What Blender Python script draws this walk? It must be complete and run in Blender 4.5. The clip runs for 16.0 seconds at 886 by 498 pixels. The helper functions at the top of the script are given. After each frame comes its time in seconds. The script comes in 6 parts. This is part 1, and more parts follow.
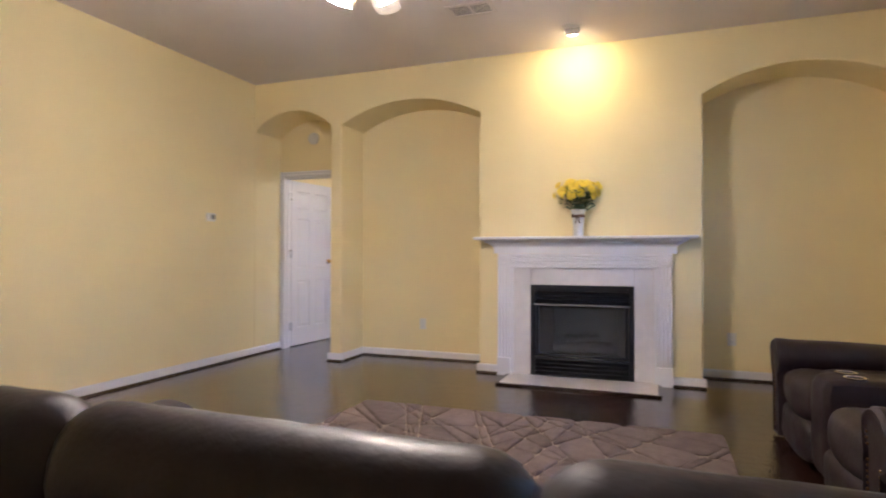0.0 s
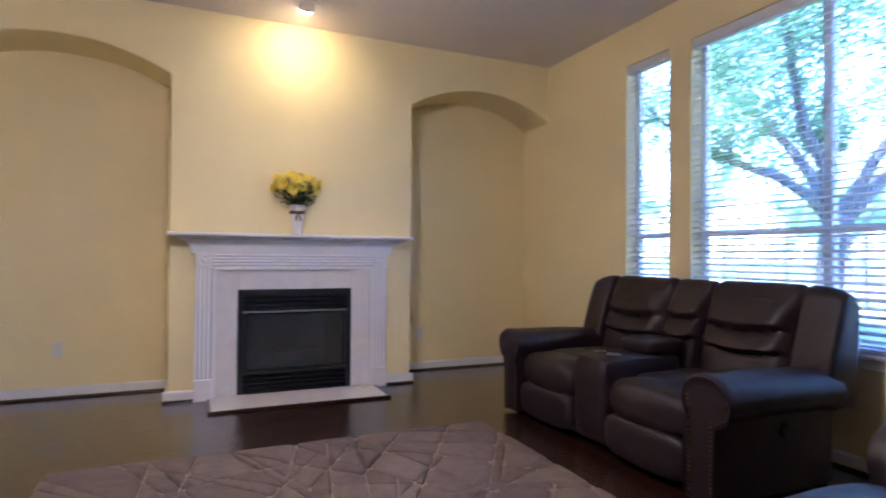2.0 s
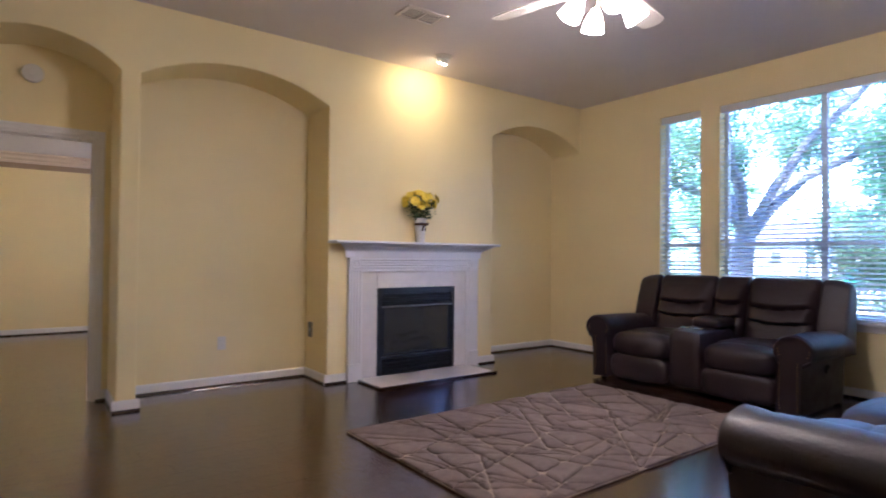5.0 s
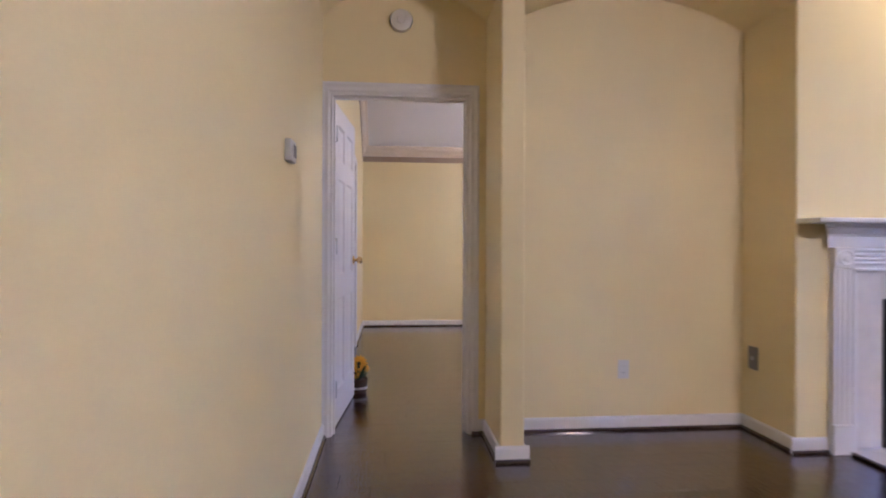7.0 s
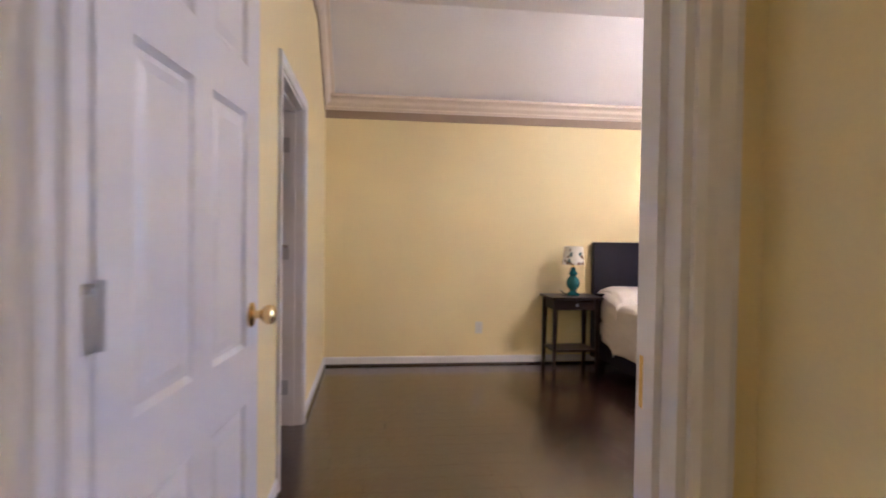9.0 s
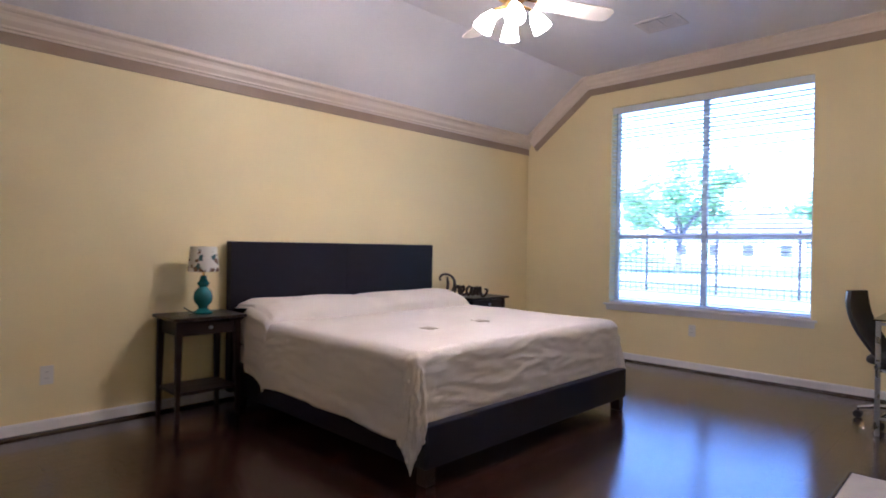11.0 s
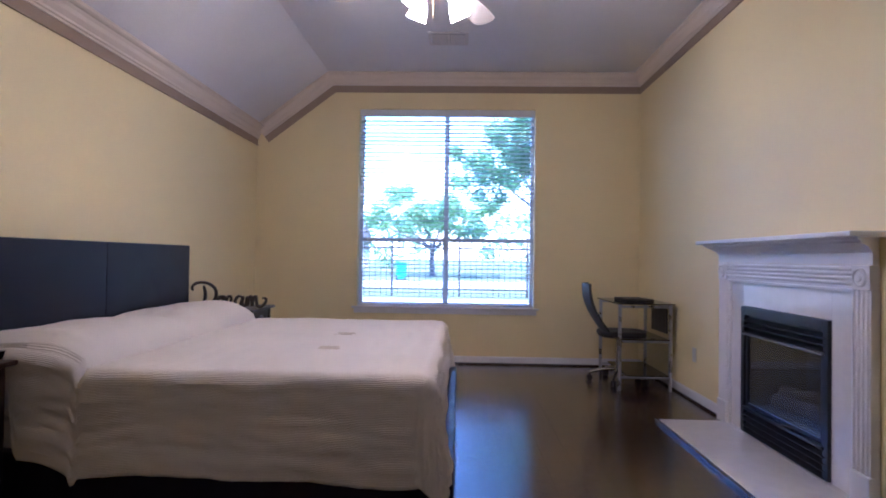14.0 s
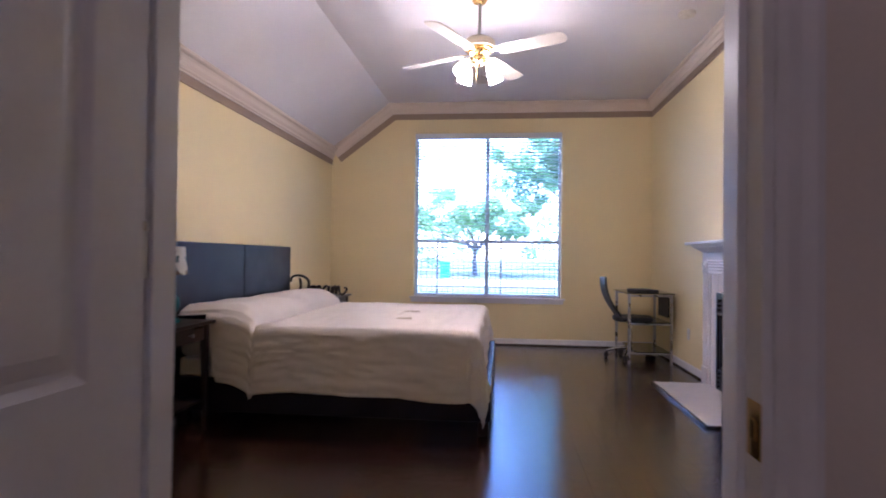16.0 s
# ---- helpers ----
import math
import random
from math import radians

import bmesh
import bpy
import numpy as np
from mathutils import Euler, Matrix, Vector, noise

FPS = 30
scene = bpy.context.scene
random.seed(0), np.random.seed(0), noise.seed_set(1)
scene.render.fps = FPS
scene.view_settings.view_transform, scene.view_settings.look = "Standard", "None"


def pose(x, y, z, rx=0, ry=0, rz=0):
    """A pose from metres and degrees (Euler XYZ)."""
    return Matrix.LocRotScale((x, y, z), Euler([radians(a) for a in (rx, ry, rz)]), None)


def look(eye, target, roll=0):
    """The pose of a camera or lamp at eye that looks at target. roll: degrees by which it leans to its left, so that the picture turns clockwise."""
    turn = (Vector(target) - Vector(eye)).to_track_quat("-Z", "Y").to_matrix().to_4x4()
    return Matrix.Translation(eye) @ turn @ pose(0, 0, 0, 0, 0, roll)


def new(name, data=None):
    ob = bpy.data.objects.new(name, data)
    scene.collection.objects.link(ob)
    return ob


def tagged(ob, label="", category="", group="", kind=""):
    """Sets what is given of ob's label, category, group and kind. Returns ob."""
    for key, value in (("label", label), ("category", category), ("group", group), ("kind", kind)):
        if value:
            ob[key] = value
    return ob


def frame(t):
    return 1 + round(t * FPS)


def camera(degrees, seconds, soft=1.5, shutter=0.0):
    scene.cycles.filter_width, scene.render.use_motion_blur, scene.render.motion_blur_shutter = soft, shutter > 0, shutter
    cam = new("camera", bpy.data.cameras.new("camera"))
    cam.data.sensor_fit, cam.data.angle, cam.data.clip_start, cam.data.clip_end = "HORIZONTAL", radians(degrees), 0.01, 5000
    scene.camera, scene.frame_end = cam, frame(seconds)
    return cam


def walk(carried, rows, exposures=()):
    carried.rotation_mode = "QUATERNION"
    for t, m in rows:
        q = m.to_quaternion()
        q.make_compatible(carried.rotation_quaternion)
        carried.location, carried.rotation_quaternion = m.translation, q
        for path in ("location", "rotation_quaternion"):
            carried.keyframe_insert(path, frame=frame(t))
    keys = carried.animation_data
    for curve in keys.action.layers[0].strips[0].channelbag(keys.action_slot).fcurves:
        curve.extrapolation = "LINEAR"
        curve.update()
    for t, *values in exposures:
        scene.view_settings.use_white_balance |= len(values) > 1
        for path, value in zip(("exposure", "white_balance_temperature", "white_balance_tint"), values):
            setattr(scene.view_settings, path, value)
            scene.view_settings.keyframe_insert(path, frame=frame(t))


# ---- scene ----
# camera and its walk
cam = camera(75.6, 16.0, soft=1.8, shutter=0.4)
PATH = [
    (0, (1.595, -5.255, 1.125), (0.902, -3.379, 1.144), 0.1),
    (0.5, (1.202, -5.135, 1.118), (0.902, -3.158, 1.14), 0.0),
    (1, (0.824, -4.958, 1.149), (0.868, -2.958, 1.158), 0.1),
    (1.5, (0.466, -4.853, 1.11), (0.828, -2.886, 1.14), 0.4),
    (2, (0.193, -4.779, 1.121), (0.997, -2.949, 1.148), 0.5),
    (2.5, (-0.242, -4.72, 1.162), (0.934, -3.103, 1.184), 0.5),
    (3, (-0.686, -4.76, 1.176), (0.663, -3.284, 1.198), 0.5),
    (3.2, (-0.881, -4.802, 1.186), (0.491, -3.347, 1.202), 0.5),
    (5.5, (-2.271, -4.619, 1.133), (-1.28, -2.882, 1.156), 0.5),
    (6, (-2.147, -4.116, 1.139), (-1.463, -2.237, 1.142), 0.3),
    (6.5, (-2.19, -3.573, 1.146), (-1.814, -1.609, 1.136), 0.2),
    (7, (-2.186, -2.949, 1.123), (-2.005, -0.957, 1.119), 0.2),
    (7.5, (-2.186, -2.302, 1.14), (-2.099, -0.304, 1.13), -0.0),
    (8, (-2.165, -1.63, 1.16), (-2.089, 0.368, 1.143), 0.0),
    (8.5, (-2.178, -0.869, 1.232), (-2.091, 1.129, 1.191), 0.3),
    (9, (-2.145, -0.248, 1.248), (-1.898, 1.737, 1.203), 0.8),
    (9.5, (-2.115, 0.199, 1.216), (-1.507, 2.105, 1.195), 0.9),
    (10, (-2.068, 0.592, 1.203), (-1.03, 2.301, 1.199), 0.7),
    (10.2, (-2.034, 0.636, 1.2), (-0.886, 2.274, 1.195), 0.8),
    (12.5, (-1.825, 2.28, 1.131), (0.016, 3.061, 1.148), 0.8),
    (13, (-1.892, 2.614, 1.08), (0.066, 3.017, 1.113), 0.9),
    (13.5, (-2.114, 2.843, 1.088), (-0.122, 3.012, 1.119), 0.8),
    (14, (-2.303, 3.005, 1.141), (-0.304, 3.063, 1.172), 0.8),
    (14.5, (-2.494, 2.999, 1.155), (-0.494, 3.012, 1.183), 0.6),
    (15, (-2.788, 2.989, 1.143), (-0.788, 3.011, 1.171), 0.6),
    (15.5, (-3.167, 3.008, 1.14), (-1.168, 3.087, 1.17), 0.7),
    (16, (-3.564, 2.957, 1.123), (-1.575, 3.163, 1.152), 0.7),
]
walk(cam, [(t, look(eye, target, roll)) for t, eye, target, roll in PATH],
     exposures=[(0.0, 4.22, 5250, 21), (1.5, 4.1, 4900, 23), (2.5, 3.64, 4870, 29), (3.2, 3.42, 4870, 33), (5.3, 3.9, 4980, 26), (7.0, 4.1, 4780, 31), (8.0, 4.1, 4760, 30),
                (9.0, 4.08, 5150, 27), (10.2, 3.78, 5050, 26), (12.4, 2.84, 4620, 30), (14.0, 2.88, 4680, 32), (15.0, 2.95, 4820, 34), (15.5, 3.0, 4930, 34), (16.0, 3.22, 4900, 33)])

# world, sun and lamps
world = bpy.data.worlds.new("overcast")
scene.world = world
world.use_nodes = True
wn = world.node_tree.nodes
sky = wn.new("ShaderNodeTexSky")
sky.sky_type = "NISHITA"
sky.sun_disc = False
sky.sun_elevation = radians(50)
sky.sun_rotation = radians(250)
sky.air_density, sky.dust_density, sky.ozone_density = 1.4, 0.4, 3.0
tint = wn.new("ShaderNodeVectorMath")
tint.operation = "MULTIPLY"
tint.inputs[1].default_value = (0.93, 1.0, 1.27)
world.node_tree.links.new(sky.outputs[0], tint.inputs[0])
world.node_tree.links.new(tint.outputs[0], wn["Background"].inputs[0])
wn["Background"].inputs[1].default_value = 0.15
sun_data = bpy.data.lights.new("sun", "SUN")
sun_data.energy, sun_data.angle, sun_data.color = 2.7, radians(3), (1.0, 0.95, 0.86)
sun = new("sun", sun_data)
sun.matrix_world = look((-20, -8, 26), (0, 0, 0))


def spot_lamp(name, eye, target, watts, degrees, colour):
    data = bpy.data.lights.new(name, "SPOT")
    data.energy, data.spot_size, data.spot_blend, data.color, data.shadow_soft_size = watts, radians(degrees), 0.9, colour, 0.04
    ob = new(name, data)
    ob.matrix_world = look(eye, target)
    return ob


BULB_GLOW = 11.5
spot_lamp("accent_spot", (0.96, -0.40, 2.915), (0.97, 0.0, 2.70), 0.78, 140, (1.0, 0.66, 0.20))

# materials
def noise_mat(name, colour, rough=0.5, metal=0.0, vary=0.08, scale=8.0, fine=120.0, bump=0.05, spec=0.5, stretch=(1, 1, 1), rough_vary=0.06,
              emit=None, each=0.0, coat=0.0):
    m = bpy.data.materials.new(name)
    m.use_nodes = True
    t = m.node_tree
    n, l = t.nodes, t.links
    b = n["Principled BSDF"]
    b.inputs["Metallic"].default_value = metal
    b.inputs["Specular IOR Level"].default_value = spec
    b.inputs["Coat Weight"].default_value = coat
    b.inputs["Coat Roughness"].default_value = 0.12
    tc = n.new("ShaderNodeTexCoord")
    mp = n.new("ShaderNodeMapping")
    mp.inputs["Scale"].default_value = stretch
    l.new(tc.outputs["Object"], mp.inputs[0])
    big = n.new("ShaderNodeTexNoise")
    big.inputs["Scale"].default_value = scale
    big.inputs["Detail"].default_value = 3
    small = n.new("ShaderNodeTexNoise")
    small.inputs["Scale"].default_value = fine
    small.inputs["Detail"].default_value = 2
    l.new(mp.outputs[0], big.inputs[0])
    l.new(mp.outputs[0], small.inputs[0])
    add = n.new("ShaderNodeMath")
    add.operation = "ADD"
    l.new(big.outputs[0], add.inputs[0])
    l.new(small.outputs[0], add.inputs[1])
    rng = n.new("ShaderNodeMapRange")
    rng.inputs["From Min"].default_value = 0.6
    rng.inputs["From Max"].default_value = 1.4
    rng.inputs["To Min"].default_value = 1 - vary
    rng.inputs["To Max"].default_value = 1 + vary
    l.new(add.outputs[0], rng.inputs[0])
    last = rng.outputs[0]
    if each:
        info = n.new("ShaderNodeObjectInfo")
        r2 = n.new("ShaderNodeMapRange")
        r2.inputs["To Min"].default_value = 1 - each
        r2.inputs["To Max"].default_value = 1 + each
        l.new(info.outputs["Random"], r2.inputs[0])
        mul = n.new("ShaderNodeMath")
        mul.operation = "MULTIPLY"
        l.new(last, mul.inputs[0])
        l.new(r2.outputs[0], mul.inputs[1])
        last = mul.outputs[0]
    mix = n.new("ShaderNodeVectorMath")
    mix.operation = "SCALE"
    mix.inputs[0].default_value = colour[:3]
    l.new(last, mix.inputs["Scale"])
    l.new(mix.outputs[0], b.inputs["Base Color"])
    rr = n.new("ShaderNodeMapRange")
    rr.inputs["From Min"].default_value = 0.3
    rr.inputs["From Max"].default_value = 0.7
    rr.inputs["To Min"].default_value = max(0.02, rough - rough_vary)
    rr.inputs["To Max"].default_value = min(1, rough + rough_vary)
    l.new(big.outputs[0], rr.inputs[0])
    l.new(rr.outputs[0], b.inputs["Roughness"])
    if bump:
        bp = n.new("ShaderNodeBump")
        bp.inputs["Strength"].default_value = bump
        bp.inputs["Distance"].default_value = 0.004
        l.new(add.outputs[0], bp.inputs["Height"])
        l.new(bp.outputs[0], b.inputs["Normal"])
        if coat:
            l.new(bp.outputs[0], b.inputs["Coat Normal"])
    if emit:
        b.inputs["Emission Color"].default_value = (*emit[0], 1)
        b.inputs["Emission Strength"].default_value = emit[1]
    return m


def glass_mat(name, colour=(1, 1, 1), rough=0.0):
    m = bpy.data.materials.new(name)
    m.use_nodes = True
    b = m.node_tree.nodes["Principled BSDF"]
    b.inputs["Base Color"].default_value = (*colour, 1)
    b.inputs["Roughness"].default_value = rough
    b.inputs["Transmission Weight"].default_value = 1.0
    b.inputs["IOR"].default_value = 1.45
    return m


def floral_mat(name):
    """White cotton with blue-grey and brown blossoms."""
    m = noise_mat(name, (0.75, 0.73, 0.68), 0.85, bump=0.1)
    t = m.node_tree
    n, l = t.nodes, t.links
    b = n["Principled BSDF"]
    tc = n.new("ShaderNodeTexCoord")
    wob = n.new("ShaderNodeTexNoise")
    wob.inputs["Scale"].default_value = 30
    amount = n.new("ShaderNodeVectorMath")
    amount.operation = "SCALE"
    amount.inputs["Scale"].default_value = 0.055
    l.new(tc.outputs["Object"], wob.inputs[0])
    l.new(wob.outputs["Color"], amount.inputs[0])
    bent = n.new("ShaderNodeVectorMath")
    l.new(tc.outputs["Object"], bent.inputs[0])
    l.new(amount.outputs[0], bent.inputs[1])
    v = n.new("ShaderNodeTexVoronoi")
    v.inputs["Scale"].default_value = 19
    l.new(bent.outputs[0], v.inputs[0])
    kind = n.new("ShaderNodeSeparateColor")
    l.new(v.outputs["Color"], kind.inputs[0])
    hue = n.new("ShaderNodeValToRGB")
    hue.color_ramp.interpolation = "CONSTANT"
    e = hue.color_ramp.elements
    e[0].position, e[0].color = 0.0, (0.05, 0.11, 0.12, 1)
    e[1].position, e[1].color = 0.55, (0.17, 0.10, 0.06, 1)
    l.new(kind.outputs[0], hue.inputs[0])
    edge = n.new("ShaderNodeMapRange")
    edge.inputs["From Min"].default_value = 0.36
    edge.inputs["From Max"].default_value = 0.46
    l.new(v.outputs["Distance"], edge.inputs[0])
    blend = n.new("ShaderNodeMix")
    blend.data_type = "RGBA"
    blend.inputs[7].default_value = (0.74, 0.71, 0.64, 1)
    l.new(edge.outputs[0], blend.inputs[0])
    l.new(hue.outputs[0], blend.inputs[6])
    l.new(blend.outputs[2], b.inputs["Base Color"])
    return m


def leaf_mat(name, colour, scale):
    m = noise_mat(name, colour, 0.6, vary=0.35, scale=scale, fine=14, bump=0)
    n, l = m.node_tree.nodes, m.node_tree.links
    b = n["Principled BSDF"]
    glow = n.new("ShaderNodeBsdfTranslucent")
    l.new(b.inputs["Base Color"].links[0].from_socket, glow.inputs["Color"])
    both = n.new("ShaderNodeAddShader")
    l.new(b.outputs[0], both.inputs[0])
    l.new(glow.outputs[0], both.inputs[1])
    l.new(both.outputs[0], n["Material Output"].inputs["Surface"])
    return m


M_WALL = noise_mat("yellow_wall_paint", (0.83, 0.705, 0.39), 0.55, vary=0.03, scale=1.3, fine=160, bump=0.05, spec=0.3)
M_CEIL = noise_mat("ceiling_paint", (0.74, 0.69, 0.68), 0.9, vary=0.04, scale=2, fine=90, bump=0.25, spec=0.2)
M_CEILB = noise_mat("bedroom_ceiling_paint", (0.80, 0.78, 0.80), 0.9, vary=0.04, scale=2, fine=90, bump=0.25, spec=0.2)
M_TRIM = noise_mat("white_trim_paint", (0.76, 0.74, 0.75), 0.38, vary=0.015, scale=3, fine=60, bump=0.0)
M_CROWN = noise_mat("cream_crown_paint", (0.72, 0.62, 0.52), 0.4, vary=0.03, scale=3, fine=60, bump=0.03)
M_BAND = noise_mat("taupe_band_paint", (0.34, 0.25, 0.175), 0.55, vary=0.05, scale=2, fine=90, bump=0.04)
M_DOOR = noise_mat("white_door_paint", (0.72, 0.70, 0.71), 0.35, vary=0.03, scale=3, fine=70, bump=0.04)
M_PLANK = noise_mat("dark_scraped_plank", (0.032, 0.0115, 0.0075), 0.18, vary=0.35, scale=3.0, fine=14, bump=0.34, spec=0.85, coat=0.5, stretch=(7, 1.6, 1), each=0.13, rough_vary=0.05)
M_UNDER = noise_mat("dark_joint", (0.012, 0.008, 0.006), 0.8)
M_SHOE = noise_mat("dark_shoe_moulding", (0.035, 0.016, 0.012), 0.13, vary=0.2, scale=5, spec=0.8, coat=0.5)
M_MARBLE = noise_mat("cream_marble", (0.74, 0.70, 0.68), 0.12, vary=0.07, scale=2.5, fine=14, bump=0.0)
M_BLACK = noise_mat("black_stove_enamel", (0.011, 0.012, 0.018), 0.36, vary=0.2, scale=6, bump=0.03)
M_VENT = noise_mat("painted_vent_metal", (0.68, 0.63, 0.60), 0.5, vary=0.03, bump=0)
M_BRICK = noise_mat("firebox_brick", (0.24, 0.18, 0.12), 0.9, vary=0.3, scale=9, bump=0.3)
M_LOG = noise_mat("ceramic_log", (0.13, 0.09, 0.06), 0.9, vary=0.4, scale=20, bump=0.6)
M_LEATHER = noise_mat("brown_leather", (0.0165, 0.0078, 0.0122), 0.49, vary=0.25, scale=9, fine=70, bump=0.26, spec=0.52, rough_vary=0.08)
M_STITCH = noise_mat("tan_stitching", (0.13, 0.07, 0.05), 0.7)
M_NAIL = noise_mat("aged_brass_nail", (0.22, 0.14, 0.07), 0.35, metal=0.9)
M_CHROME = noise_mat("chrome", (0.72, 0.72, 0.74), 0.12, metal=1.0, vary=0.03, bump=0)
M_STEEL = noise_mat("satin_silver_tube", (0.50, 0.50, 0.52), 0.3, metal=0.9, vary=0.05, bump=0)
M_BRASS = noise_mat("polished_brass", (0.80, 0.56, 0.22), 0.16, metal=1.0, vary=0.05, bump=0)
M_CHAMPAGNE = noise_mat("champagne_metal", (0.66, 0.56, 0.40), 0.38, metal=0.55, vary=0.04, bump=0)
M_VINYL = noise_mat("black_bed_vinyl", (0.009, 0.0075, 0.016), 0.38, vary=0.15, scale=6, fine=220, bump=0.14, spec=0.25)
M_SHEET = noise_mat("cream_cotton", (0.74, 0.68, 0.62), 0.9, vary=0.05, scale=4, fine=220, bump=0.4, spec=0.2)
M_STAIN = noise_mat("tan_embroidery", (0.56, 0.48, 0.38), 0.9, vary=0.3, scale=30)
M_ESP = noise_mat("espresso_wood", (0.022, 0.012, 0.010), 0.33, vary=0.3, scale=4, fine=40, stretch=(1, 6, 6), bump=0.1, spec=0.28)
M_TEAL = noise_mat("teal_ceramic", (0.02, 0.14, 0.15), 0.2, vary=0.15, scale=12, bump=0.05)
M_FLORAL = floral_mat("floral_cotton")
M_PLASTIC = noise_mat("black_plastic", (0.012, 0.012, 0.015), 0.5, vary=0.1)
M_TINT = noise_mat("black_tabletop_glass", (0.012, 0.013, 0.016), 0.06, vary=0.1, bump=0)
M_WHITEP = noise_mat("white_plastic", (0.72, 0.69, 0.64), 0.4, vary=0.02, bump=0)
M_GREY = noise_mat("grey_plastic", (0.20, 0.19, 0.19), 0.4, vary=0.05)
M_SLAT = noise_mat("white_blind_slat", (0.80, 0.80, 0.80), 0.45, vary=0.02, bump=0.0)
slat_nodes, slat_links = M_SLAT.node_tree.nodes, M_SLAT.node_tree.links
through_vinyl = slat_nodes.new("ShaderNodeBsdfTranslucent")
through_vinyl.inputs["Color"].default_value = (0.75, 0.76, 0.78, 1)
vinyl = slat_nodes.new("ShaderNodeMixShader")
vinyl.inputs[0].default_value = 0.2
slat_links.new(slat_nodes["Principled BSDF"].outputs[0], vinyl.inputs[1])
slat_links.new(through_vinyl.outputs[0], vinyl.inputs[2])
slat_links.new(vinyl.outputs[0], slat_nodes["Material Output"].inputs["Surface"])
M_FRAME = noise_mat("white_vinyl", (0.80, 0.80, 0.81), 0.4, vary=0.02, bump=0)
M_GLASS = glass_mat("window_glass")
M_SHADE = noise_mat("lit_frosted_glass", (0.9, 0.86, 0.78), 0.4, vary=0.02, bump=0, emit=((1.0, 0.82, 0.58), BULB_GLOW))
M_LENS = noise_mat("lit_lamp_lens", (0.9, 0.85, 0.7), 0.4, bump=0, emit=((1.0, 0.75, 0.40), 14.0))
# glow of the unseen light added in the bathroom
M_DIFFUSER = noise_mat("fill_light_diffuser", (0.9, 0.86, 0.8), 0.4, bump=0, emit=((1.0, 0.78, 0.62), 1.6))
M_BLADE = noise_mat("white_fan_blade", (0.70, 0.64, 0.55), 0.4, vary=0.04, bump=0.02)
M_RUG = noise_mat("taupe_rug_pile", (0.18, 0.14, 0.125), 0.97, vary=0.26, scale=16, fine=260, bump=1.0, spec=0.1, each=0.14)
M_RUGB = noise_mat("cream_rug_base", (0.29, 0.23, 0.18), 0.97, vary=0.25, scale=7, fine=260, bump=0.8, spec=0.1)
M_YEL = noise_mat("yellow_petal", (0.93, 0.72, 0.05), 0.6, vary=0.15, scale=30)
M_SUN = noise_mat("orange_sunflower_petal", (0.85, 0.45, 0.02), 0.6, vary=0.15, scale=30)
M_YELH = noise_mat("golden_flower_heart", (0.66, 0.40, 0.02), 0.7, vary=0.2, scale=60)
M_GREENP = noise_mat("dark_green_leaf", (0.03, 0.06, 0.015), 0.6, vary=0.3, scale=20)
M_BROWNC = noise_mat("brown_flower_heart", (0.06, 0.028, 0.010), 0.8)
M_VASE = noise_mat("white_vase_glaze", (0.74, 0.72, 0.70), 0.25, vary=0.04, bump=0.02)
M_TWINE = noise_mat("brown_ribbon", (0.10, 0.055, 0.03), 0.8)
M_POT = noise_mat("brown_wicker", (0.075, 0.045, 0.03), 0.8, vary=0.4, scale=40, bump=0.6)
M_LSHADE = noise_mat("maroon_lampshade", (0.19, 0.075, 0.055), 0.75, vary=0.06, fine=200, bump=0.1)
M_LWOOD = noise_mat("tan_carved_wood", (0.27, 0.13, 0.055), 0.45, vary=0.3, scale=7, fine=40, stretch=(1, 1, 5), bump=0.2)
M_PEWTER = noise_mat("pewter_frame", (0.20, 0.19, 0.17), 0.45, metal=0.6, vary=0.4, scale=40, bump=0.5)
M_PHOTO = noise_mat("faded_print", (0.25, 0.23, 0.21), 0.4, vary=0.5, scale=30, bump=0)
M_IRON = noise_mat("black_iron", (0.02, 0.02, 0.022), 0.5)
M_SIGN = noise_mat("dark_bronze_lettering", (0.022, 0.014, 0.012), 0.4, vary=0.2)
M_BARK = noise_mat("bark", (0.10, 0.10, 0.105), 0.9, vary=0.35, scale=6, fine=40, stretch=(3, 3, 0.6), bump=0.9)
M_LEAF = leaf_mat("summer_leaf", (0.075, 0.14, 0.07), 1.2)
M_HEDGE = leaf_mat("hedge_leaf", (0.055, 0.095, 0.05), 2)
# far leaves are paler: distance haze is mixed into their colour
M_HAZED_LEAF = leaf_mat("far_leaf_haze_in_colour", (0.17, 0.27, 0.15), 0.4)
M_GRASS = noise_mat("lawn", (0.14, 0.17, 0.07), 0.95, vary=0.3, scale=0.6, fine=30, bump=0.6)
M_ROAD = noise_mat("pale_concrete", (0.45, 0.43, 0.40), 0.9, vary=0.12, scale=0.8, fine=20)
M_SIDING = noise_mat("pale_siding", (0.50, 0.47, 0.43), 0.8, vary=0.06, scale=1)
M_ROOF = noise_mat("grey_shingle", (0.13, 0.12, 0.12), 0.9, vary=0.2, scale=2)
M_DARKW = noise_mat("dark_far_window", (0.05, 0.06, 0.07), 0.15)
M_BIN = noise_mat("teal_bin_plastic", (0.02, 0.22, 0.20), 0.5)
M_BATH = noise_mat("beige_bath_paint", (0.74, 0.66, 0.58), 0.7, vary=0.03, scale=2)
M_TILE = noise_mat("beige_tile", (0.55, 0.48, 0.42), 0.4, vary=0.08, scale=3)


